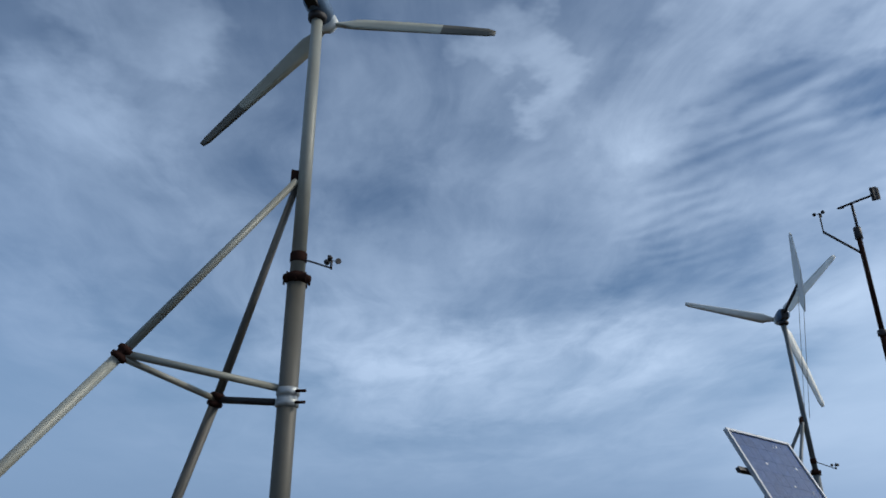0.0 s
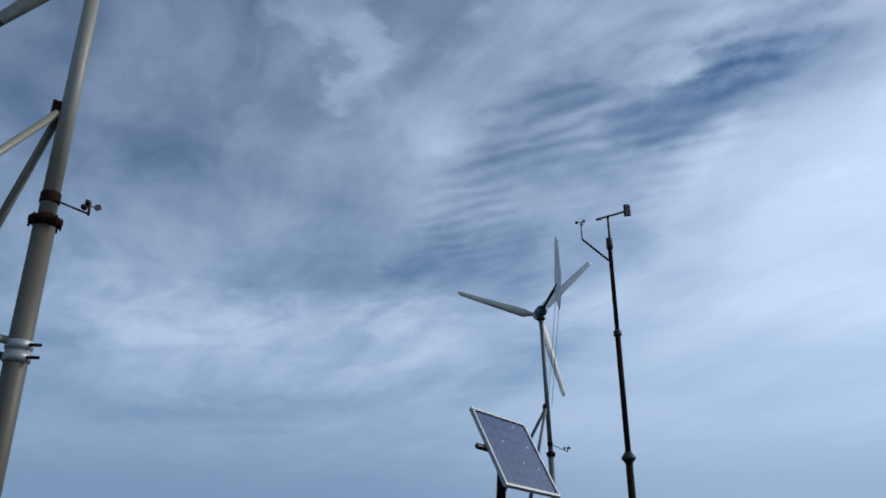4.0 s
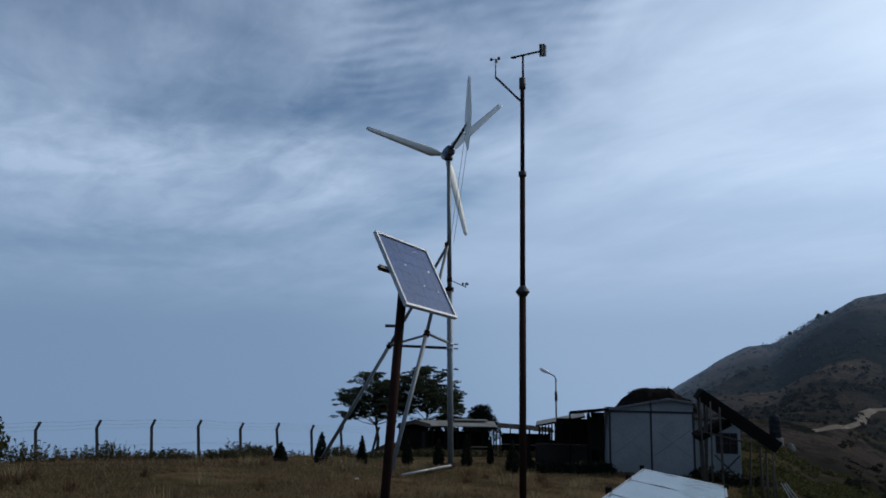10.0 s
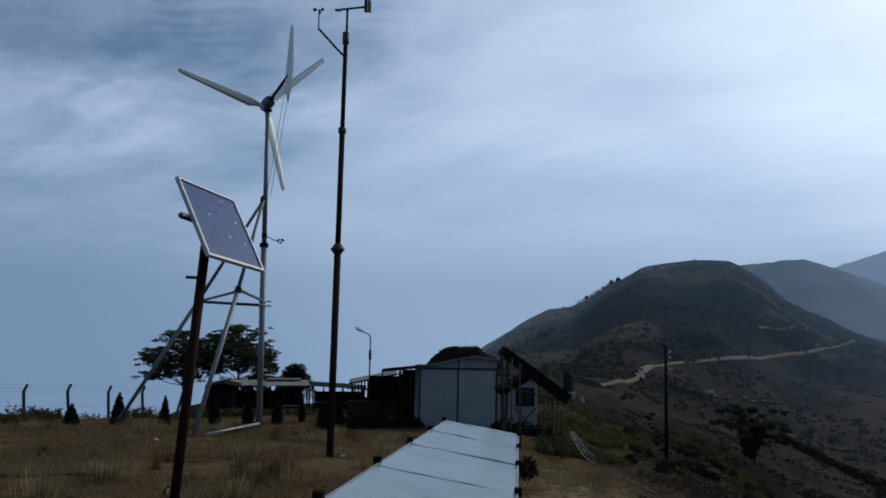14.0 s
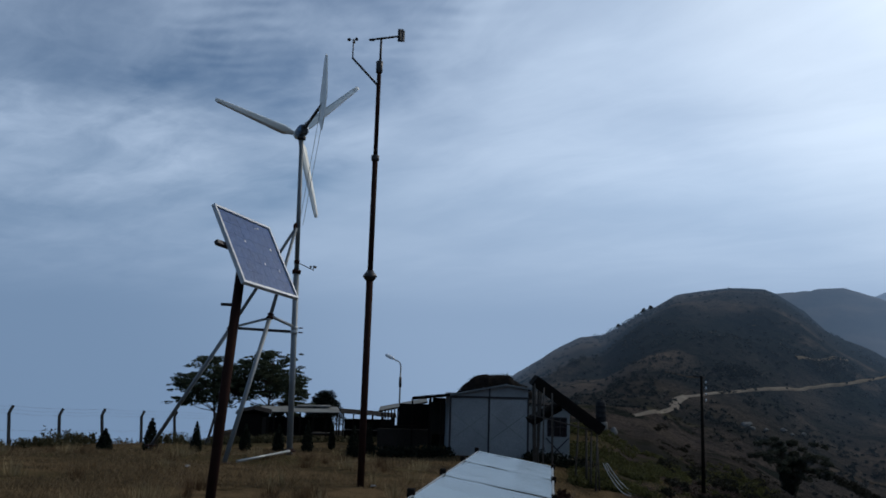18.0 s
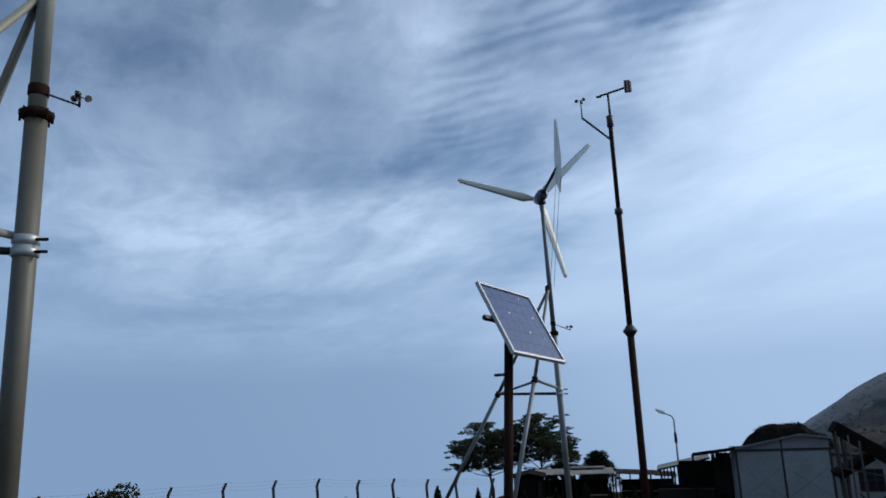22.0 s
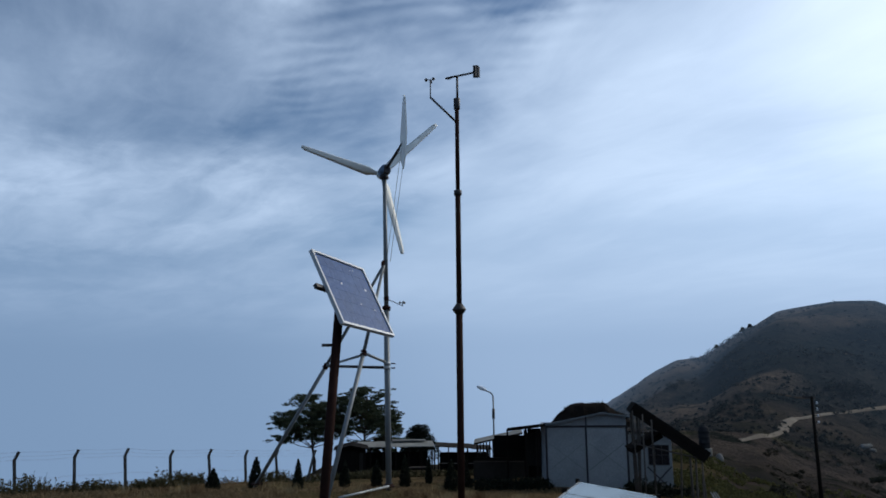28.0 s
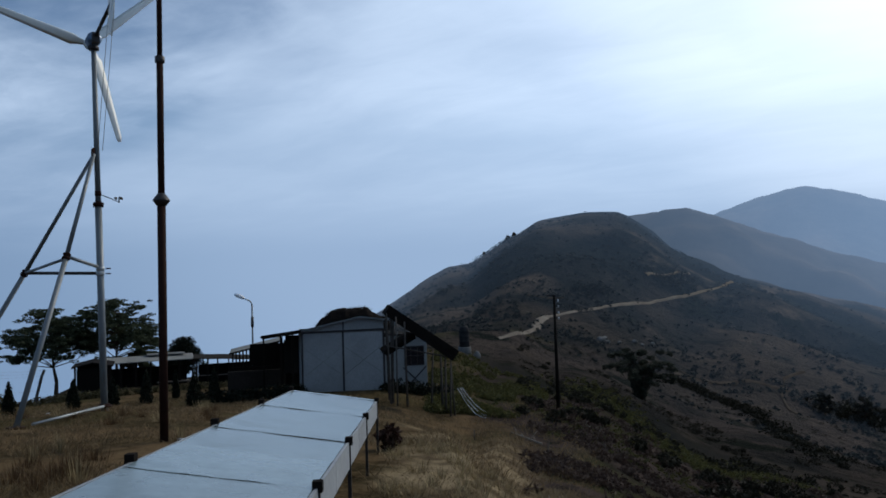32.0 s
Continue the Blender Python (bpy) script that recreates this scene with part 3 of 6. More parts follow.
def ridge(dist, crest, deep, mat, seed, label):
    bm = B()
    a0, a1 = crest[0][0], crest[-1][0]
    rows = []
    for a in np.arange(a0, a1 + 0.01, 0.25):
        col = []
        for k in range(27):
            s = k / 26
            r = dist * (0.66 + 0.34 * s)
            x, y = r * math.sin(radians(a)), r * math.cos(radians(a))
            top = dist * math.tan(radians(interp(a, crest)))
            z = deep + (top - deep) * (math.sin(s * math.pi / 2) ** 1.15)
            fold = 1 - 2.2 * abs(bumps(x, y, dist * 0.13, seed))
            z += (fold * dist * 0.022 + bumps(x, y, dist * 0.035, seed) * dist * 0.010) * min(1, (1 - s) * 2.2) + bumps(x, y, dist * 0.012, seed) * dist * 0.0016
            col.append(bm.verts.new((x, y, z)))
        x, y = dist * 1.3 * math.sin(radians(a)), dist * 1.3 * math.cos(radians(a))
        col.append(bm.verts.new((x, y, deep * 2)))
        rows.append(col)
    for p, q in zip(rows, rows[1:]):
        for i in range(len(p) - 1):
            bm.faces.new((p[i], q[i], q[i + 1], p[i + 1])).smooth = True
    ob = part("backdrop", bm, mat)
    return tagged(ob, label, "hill", kind="structure")


ridge(600, [(62, 2.5), (66, 4.0), (68.5, 4.7), (72.8, 4.85), (74.8, 4.34), (78, 3.0), (84, 0.8), (92, -1.5), (96, -2.4)], -70, M_RIDGE, 11, "brown middle ridge behind the nearest hill with painted haze glow")
ridge(1250, [(68, 2), (72, 3.6), (74.8, 4.34), (77.5, 5.37), (79.5, 5.85), (81, 5.97), (82.6, 5.6), (84.4, 5.02), (87.4, 3.95), (89, 3.5), (91.6, 3.12), (93.8, 1.92), (100, 0), (112, -4)], -170, M_RIDGE, 12, "far mountain ridge with painted blue-grey haze glow")


# ---- wind turbines ----
def wind_turbine(base, hub_z, joint_z, flange_z, clamp_z, foot_a, foot_b, phase, label, boom=2.5, lean=(0, 0), cabled=True, paint=None, shade=None, girth=1.0, low=None):
    t = thing("wind_turbine", base, label, "turbine", "wind turbines on the hilltop")
    lx, ly = lean

    def axis(z):
        return Vector((lx * z / hub_z, ly * z / hub_z, z))

    part("lower_tower", tube(B(), axis(-0.2), axis(flange_z), 0.14 * girth, seg=20), low or paint, t, "darker brownish paint" if low else "")
    part("upper_tower", tube(B(), axis(flange_z), axis(hub_z - 0.28), 0.115 * girth, 0.1 * girth, seg=20), paint, t)
    part("base_plate", lathe(B(), (0, 0, -0.02), (0, 0, 1), [(0, 0.22), (0.03, 0.22), (0.04, 0.17), (0.1, 0.145)], 20), M_RUST, t)
    fl = part("flange", lathe(B(), axis(flange_z - 0.08), (0, 0, 1), [(0, 0.145 * girth), (0.04, 0.2 * girth), (0.07, 0.215 * girth), (0.11, 0.215 * girth), (0.12, 0.16 * girth), (0.17, 0.125 * girth)], 20), M_RUST, t, "rusty bolted flange")
    for i in range(8):
        a = i * math.pi / 4
        c = axis(flange_z - 0.1) + Vector((math.cos(a), math.sin(a), 0)) * 0.19 * girth
        part("bolt", lathe(B(), c, (0, 0, 1), [(0, 0.016), (0.16, 0.016)], 6), M_RUST, fl)
    part("band", lathe(B(), axis(flange_z + 0.26), (0, 0, 1), [(0, 0.122 * girth), (0.02, 0.13 * girth), (0.14, 0.13 * girth), (0.16, 0.122 * girth)], 20), M_RUST, t, "rusty clamp band")
    # strut frame
    joint = axis(joint_z)
    elbows = []
    foot_a_ = Vector(foot_a)
    for foot in (foot_a_, Vector(foot_b)):
        w = (joint_z - clamp_z - (0.42 if foot is foot_a_ else 0.05)) / (joint_z - foot.z)
        elbow = joint.lerp(foot, w)
        side_ = (foot - joint)
        side_.z = 0
        side_.normalize()
        start = joint + side_ * 0.13 - Vector((0, 0, 0.05))
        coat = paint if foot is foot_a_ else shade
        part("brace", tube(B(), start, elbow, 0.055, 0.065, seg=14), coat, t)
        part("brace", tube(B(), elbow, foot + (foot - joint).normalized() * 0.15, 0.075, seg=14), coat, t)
        part("gusset", slab(B(), joint + side_ * 0.13, side_ * 0.09, Vector((0, 0, 1)) * 0.14, side_.cross(Vector((0, 0, 1))) * 0.012), M_RUST, t, "rusty welded plate")
        part("coupling", lathe(B(), elbow - (foot - joint).normalized() * 0.1, foot - joint, [(0, 0.075), (0.02, 0.11), (0.07, 0.11), (0.09, 0.08), (0.12, 0.08), (0.14, 0.115), (0.19, 0.115), (0.21, 0.078)], 14), M_RUST, t, "rusty pipe coupling")
        part("foot_plate", slab(B(), foot, (0.18, 0, 0), (0, 0.18, 0), (0, 0, 0.025)), M_RUST, t)
        elbows.append(elbow)
    hub_c = axis(clamp_z)
    ea, eb = elbows
    part("tie_rod", tube(B(), ea, hub_c + Vector((0, 0, 0.1)) + (ea - hub_c).normalized() * 0.14, 0.052, seg=12), paint, t)
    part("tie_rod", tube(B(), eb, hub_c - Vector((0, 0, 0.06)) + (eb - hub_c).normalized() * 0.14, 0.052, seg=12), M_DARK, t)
    part("tie_rod", tube(B(), ea - Vector((0, 0, 0.06)), eb, 0.045, seg=12), paint, t)
    cl = part("clamp", lathe(B(), hub_c - Vector((0, 0, 0.14)), (0, 0, 1), [(0, 0.145 * girth), (0.01, 0.165 * girth), (0.11, 0.165 * girth), (0.12, 0.15 * girth), (0.16, 0.15 * girth), (0.17, 0.165 * girth), (0.27, 0.165 * girth), (0.28, 0.145 * girth)], 20), M_GALV, t, "bare steel pipe clamp")
    for z in (-0.08, 0.08):
        part("bolt", tube(B(), hub_c + Vector((0.12, -0.1, z)), hub_c + Vector((0.26, -0.14, z)), 0.022, seg=8), M_RUST, cl)
    # small cup wind gauge on a side arm
    arm_z = flange_z + 0.3
    g0 = axis(arm_z)
    way = Vector((0.86, -0.50, 0)).normalized()
    tip = g0 + way * 0.6 - Vector((0, 0, 0.22))
    part("gauge_arm", tube(B(), g0 + way * 0.1, tip, 0.014, seg=8), M_DARK, t)
    gauge = part("gauge_spindle", tube(B(), tip - Vector((0, 0, 0.02)), tip + Vector((0, 0, 0.13)), 0.018, seg=8), M_DARK, t)
    for i in range(3):
        a = i * 2.094 + 0.4
        d = Vector((math.cos(a), math.sin(a), 0))
        bm = tube(B(), tip + Vector((0, 0, 0.12)), tip + Vector((0, 0, 0.12)) + d * 0.1, 0.007, seg=6)
        lathe(bm, tip + Vector((0, 0, 0.12)) + d * 0.1 + d.cross(Vector((0, 0, 1))) * -0.035, d.cross(Vector((0, 0, 1))), [(0, 0.012), (0.02, 0.036), (0.05, 0.045), (0.07, 0.045)], 10)
        part("cup", bm, M_DARK, gauge)
    # head: yaw bearing, generator, tail, rotor
    fwd = Vector((math.sin(radians(18)), math.cos(radians(18)), 0))
    right = Vector((fwd.y, -fwd.x, 0))
    upv = Vector((0, 0, 1))
    h = axis(hub_z)
    part("yaw_bearing", lathe(B(), h - Vector((0, 0, 0.34)), upv, [(0, 0.11), (0.03, 0.16), (0.12, 0.17), (0.15, 0.13), (0.24, 0.12)], 18), M_DARK, t)
    part("generator", lathe(B(), h - fwd * 0.3, fwd, [(0, 0.1), (0.04, 0.19), (0.12, 0.215), (0.5, 0.215), (0.56, 0.19), (0.62, 0.1)], 22), M_BLUE, t, "blue-grey generator drum")
    part("bracket", slab(B(), h - fwd * 0.3 - upv * 0.04, fwd * 0.16, right * 0.1, upv * 0.15), M_DARK, t)
    rot_c = h + fwd * 0.46
    split_at = 20 if cabled else 15
    part("hub", lathe(B(), rot_c - fwd * 0.06, fwd, [(0, 0.12), (0.02, 0.2), (0.1, 0.2), (0.14, 0.13), (0.22, 0.1), (0.28, 0.03)], 18), M_BLADE, t)
    for i in range(3):
        bl = part("blade", blade(rot_c, fwd, right, upv, radians(phase + 120 * i), 0, split_at), M_BLADE if cabled else M_OLDBLADE, t, smooth=True)
        part("blade_tip", blade(rot_c, fwd, right, upv, radians(phase + 120 * i), split_at, 22), M_OLDTIP if not cabled else M_BLADE, bl, "dark worn blade tip" if not cabled else "", smooth=True)
    end = h - fwd * boom + upv * 0.25
    part("tail_boom", tube(B(), h - fwd * 0.2, end, 0.055, 0.05, seg=12), M_DARK, t)
    vane = B()
    pts = [(0.0, -0.5), (0.35, -0.95), (0.62, -0.5), (0.75, 0.3), (0.55, 1.6), (0.42, 1.72), (0.3, 1.6), (-0.02, 0.3)]
    faces = []
    for s in (-0.02, 0.02):
        faces.append([vane.verts.new(end + fwd * (0.15 - px * 1.0) + upv * pz + right * s) for px, pz in pts])
    vane.faces.new(faces[0])
    vane.faces.new(faces[1][::-1])
    for i in range(len(pts)):
        j = (i + 1) % len(pts)
        vane.faces.new((faces[0][j], faces[0][i], faces[1][i], faces[1][j]))
    part("tail_vane", vane, M_BLADE, t, "white sheet tail vane")
    for k in (-0.07, 0.07) if cabled else ():
        part("cable", tube(B(), end + right * k - fwd * 0.3, axis(joint_z + 0.1) + right * (0.1 + k), 0.009, seg=5), M_GALV, t)
    return t


def blade(c, fwd, right, upv, ang, i0, i1):
    """Twisted tapering blade with a rounded tip."""
    out = right * math.cos(ang) + upv * math.sin(ang)
    lead = out.cross(fwd)
    bm = B()
    rings = []
    n = 22
    for i in range(i0, i1 + 1):
        s = i / n
        r = 0.12 + 3.08 * s
        if s < 0.12:
            chord, thick = 0.12 + 1.4 * s, 0.09
        else:
            chord, thick = 0.35 - 0.185 * (s - 0.12) / 0.88, 0.075 - 0.05 * s
        if s > 0.97:
            chord, thick = chord * 0.65, thick * 0.6
        tw = radians(24 * (1 - s) ** 1.3 + 3)
        cd = lead * math.cos(tw) + fwd * math.sin(tw)
        td = fwd * math.cos(tw) - lead * math.sin(tw)
        o = c + out * r
        prof = [(-0.35, 0), (-0.28, 0.42), (-0.1, 0.5), (0.25, 0.3), (0.65, 0), (0.25, -0.22), (-0.1, -0.42), (-0.28, -0.38)]
        rings.append([bm.verts.new(o + cd * (px * chord) + td * (py * thick)) for px, py in prof])
    for a, b in zip(rings, rings[1:]):
        for i in range(8):
            bm.faces.new((a[i], a[(i + 1) % 8], b[(i + 1) % 8], b[i]))
    if i0 == 0:
        bm.faces.new(rings[0][::-1])
    else:
        bm.faces.new(rings[-1])
    return bm


FAR = Vector((14.2, 22.6, -3.62))
NEAR = Vector((-1.29, 10.48, -1.95))
far_turbine = wind_turbine(FAR, 11.50, 7.89, 6.28, 4.18, Vector((11.09, 21.3, -3.62)) - FAR, Vector((12.1, 29.3, -4.05)) - FAR, 45, "tall grey wind turbine with three white blades and braced pole", lean=(-0.20, 0.125), paint=M_FARPAINT, shade=M_FARPAINT, girth=0.74)
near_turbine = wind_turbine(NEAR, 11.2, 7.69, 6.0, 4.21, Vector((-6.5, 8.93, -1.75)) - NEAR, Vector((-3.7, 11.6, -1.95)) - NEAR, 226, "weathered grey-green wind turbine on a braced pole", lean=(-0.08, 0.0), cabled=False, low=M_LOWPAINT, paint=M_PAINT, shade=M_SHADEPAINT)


# ---- met mast ----
def met_mast():
    base = Vector((10.88, 14.2, -3.2))
    t = thing("weather_mast", base, "thin rust-brown weather mast with wind vane and cups", "mast")
    part("lower_pole", tube(B(), (0, 0, -0.2), (0, 0, 4.94), 0.085, seg=14), M_RUST, t)
    part("middle_pole", tube(B(), (0, 0, 4.94), (0, 0, 7.88), 0.068, seg=14), M_RUST, t)
    part("upper_pole", tube(B(), (0, 0, 7.88), (0, 0, 10.4), 0.055, seg=14), M_RUST, t)
    part("flange", lathe(B(), (0, 0, 4.8), (0, 0, 1), [(0, 0.09), (0.10, 0.165), (0.12, 0.175), (0.14, 0.165), (0.27, 0.07)], 16), M_DARK, t)
    part("clamp", lathe(B(), (0, 0, 7.8), (0, 0, 1), [(0, 0.07), (0.02, 0.1), (0.14, 0.1), (0.16, 0.06)], 14), M_DARK, t)
    part("clamp", lathe(B(), (0, 0, 10.1), (0, 0, 1), [(0, 0.06), (0.02, 0.085), (0.3, 0.085), (0.32, 0.05)], 14), M_DARK, t)
    left = Vector((-0.8, 0.61, 0))
    part("side_arm", tube(B(), (0, 0, 9.75), left * 0.68 + Vector((0, 0, 10.45)), 0.028, seg=10), M_DARK, t)
    tip = left * 0.68 + Vector((0, 0, 10.45))
    part("cup_spindle", tube(B(), tip - Vector((0, 0, 0.03)), tip + Vector((0, 0, 0.5)), 0.016, seg=8), M_DARK, t)
    for i in range(3):
        a = i * 2.094 + 0.9
        d = Vector((math.cos(a), math.sin(a), 0))
        bm = tube(B(), tip + Vector((0, 0, 0.47)), tip + Vector((0, 0, 0.47)) + d * 0.11, 0.008, seg=6)
        lathe(bm, tip + Vector((0, 0, 0.47)) + d * 0.11, d.cross(Vector((0, 0, 1))), [(-0.03, 0.01), (0, 0.035), (0.04, 0.045)], 10)
        part("cup", bm, M_DARK, t)
    part("vane_post", tube(B(), (0.02, 0, 10.35), (0.02, 0, 11.02), 0.03, seg=10), M_DARK, t)
    r = -left
    part("vane_arm", tube(B(), Vector((0, 0, 10.98)) + left * 0.22, Vector((0, 0, 11.12)) + r * 0.45, 0.028, seg=8), M_DARK, t)
    part("vane_counterweight", lathe(B(), Vector((0, 0, 10.97)) + left * 0.3, r, [(0, 0.01), (0.03, 0.03), (0.14, 0.03), (0.15, 0.02)], 10), M_DARK, t)
    v = Vector((0, 0, 11.15)) + r * 0.5
    fin = slab(B(), v, r * 0.07, Vector((0, 0, 0.17)), Vector((0.3, 0.4, 0)) * 0.02)
    slab(fin, v + r * 0.05, r * 0.06 + Vector((0.03, 0.04, 0)), Vector((0, 0, 0.15)), Vector((0.3, 0.4, 0)) * 0.02)
    part("vane_fin", fin, M_DARK, t)
    return t


met_mast()


# ---- solar panel on a post ----
def solar_panel():
    c = Vector((4.33, 7.9, 1.03))
    u = Vector((0.975, 0.44, -0.095))
    v = Vector((-0.175, 0.53, 0.915))
    u.normalize()
    v = (v - u * v.dot(u)).normalized()
    n = u.cross(v)
    foot = Vector((4.07, 8.08, -2.3))
    t = thing("solar_panel", foot, "small framed solar panel tilted on a dark rusty post", "solar panel")
    hw, hh = 0.53, 0.53

    def L(p):
        return Vector(p) - foot

    for s in (-1, 1):
        part("frame_rail", slab(B(), L(c + v * s * (hh - 0.015)), u * hw, v * 0.015, n * 0.024), M_ALU, t)
        part("frame_rail", slab(B(), L(c + u * s * (hw - 0.015)), u * 0.015, v * (hh - 0.031), n * 0.024), M_ALU, t)
    part("backing", slab(B(), L(c - n * 0.004), u * (hw - 0.03), v * (hh - 0.03), n * 0.006), M_CELL, t)
    k = 6
    for i in range(k):
        for j in range(k):
            w = (hw - 0.045) / k
            pc = c + u * (w * (2 * i + 1 - k)) + v * (w * (2 * j + 1 - k)) + n * 0.006
            part("cell", slab(B(), L(pc), u * (w - 0.001), v * (w - 0.001), n * 0.003), M_CELL, t)
    for su_, sv_, r in ((0.342, 0.389, 0.016), (0.818, 0.374, 0.018), (0.719, 0.107, 0.012), (0.573, 0.632, 0.014), (0.83, 0.667, 0.012), (0.66, 0.12, 0.01)):
        pc = c + u * ((su_ - 0.5) * 2 * hw) + v * ((0.5 - sv_) * 2 * hh) + n * 0.009
        part("dropping", lathe(B(), L(pc), n, [(0, r), (0.002, r * 1.1), (0.004, r * 0.6)], 9), M_LAMP, t, "white bird dropping")
    part("post", tube(B(), (-0.05, 0.02, -0.25), (0.145, -0.075, 3.28), 0.056, 0.056, seg=14), M_RUST, t)
    part("support_rail", bar(B(), L(c - n * 0.05 - u * 0.66 + v * 0.0), L(c - n * 0.05 + u * 0.3 + v * 0.0), 0.05, 0.05, n), M_DARK, t)
    part("support_arm", tube(B(), (0.14, -0.072, 3.2), L(c - n * 0.06 - u * 0.05), 0.025, seg=8), M_DARK, t)
    part("clamp_bolt", tube(B(), (-0.04, 0.02, 2.72), (0.13, -0.06, 2.72), 0.018, seg=8), M_DARK, t)
    ring = B()
    for i in range(12):
        a, b = 2 * math.pi * i / 12, 2 * math.pi * (i + 1) / 12
        tube(ring, (-0.1 + 0.05 * math.cos(a), 0, 0.35 + 0.05 * math.sin(a)), (-0.1 + 0.05 * math.cos(b), 0, 0.35 + 0.05 * math.sin(b)), 0.01, seg=6, cap=False)
    part("ring", ring, M_DARK, t)
    return t


solar_panel()


# ---- long zinc-covered drying bench ----
AL = Vector((0.79, 0.613, 0))
AC = Vector((-0.613, 0.79, 0))


def bench_top(s, w):
    """The bench's top: s metres along, w across from its lower edge."""
    return AL * s + AC * (0.14 + w) + Vector((0, 0, -1.335 - 0.0625 * s + 0.155 * w))


def drying_bench():
    o = AL * 10.5 + AC * 0.9 + Vector((0, 0, -2.9))
    t = thing("drying_bench", o, "long low bench covered with pale zinc sheets on short legs", "bench")
    s0, s1, wide, step = 4.6, 16.0, 1.52, 1.24
    n = int((s1 - s0) / step)
    upn = (bench_top(5, 1) - bench_top(5, 0)).cross(AL).normalized() * -1
    if upn.z < 0:
        upn = -upn
    for i in range(n + 1):
        a, b = s0 + i * step, min(s0 + (i + 1) * step, s1)
        bm = B()
        rnd = random.Random(i)
        pts = []
        for q in range(7):
            row = []
            for p in range(5):
                s = a + 0.004 + (b - a - 0.006) * p / 4
                row.append(bench_top(s, wide * q / 6) + upn * (0.004 * (i % 2) + rnd.uniform(-0.004, 0.004)) - o)
            pts.append(row)
        top = [[bm.verts.new(p) for p in row] for row in pts]
        low = [[bm.verts.new(p - upn * 0.003) for p in row] for row in pts]
        for q in range(6):
            for p in range(4):
                bm.faces.new((top[q][p], top[q][p + 1], top[q + 1][p + 1], top[q + 1][p]))
                bm.faces.new((low[q][p], low[q + 1][p], low[q + 1][p + 1], low[q][p + 1]))
        part("zinc_sheet", bm, M_SHEET, t)
    part("under_board", slab(B(), (bench_top(s0, 0) + bench_top(s1, wide)) / 2 - upn * 0.03 - o, (bench_top(s1, 0) - bench_top(s0, 0)) / 2, (bench_top(5, wide) - bench_top(5, 0)) / 2, upn * 0.012), M_WOODD, t)
    for w, d in ((-0.02, 0.30), (wide + 0.02, 0.20)):
        i = 0
        s = s0
        while s < s1 - 0.1:
            e = min(s + 2.48, s1)
            a_, b_ = bench_top(s + 0.01, w) - Vector((0, 0, d / 2)), bench_top(e - 0.01, w) - Vector((0, 0, d / 2))
            part("side_board", bar(B(), a_ - o, b_ - o, 0.03, d), M_WALLSHEET, t)
            s = e
    for s in (s0, s1):
        part("end_board", bar(B(), bench_top(s, 0) - Vector((0, 0, 0.12)) - o, bench_top(s, wide) - Vector((0, 0, 0.12)) - o, 0.03, 0.22), M_WALLSHEET, t)
    for w, off in ((-0.03, 0.0), (wide + 0.05, 0.2)):
        for k in range(5):
            s = 5.92 + 2.46 * k + off
            if s > s1:
                continue
            p = bench_top(s, w)
            foot = Vector((p.x, p.y, height(p.x, p.y) - 0.1))
            leg = part("leg", bar(B(), foot - o, p - Vector((0, 0, 0.02 if w < 0 else -0.01)) - o, 0.04, 0.035, AL), M_DARK, t)
            part("post_cap", slab(B(), p + Vector((0, 0, 0.015)) - o, AL * 0.04, AC * 0.042, Vector((0, 0, 0.045))), M_WOODD, leg)
    return t


drying_bench()


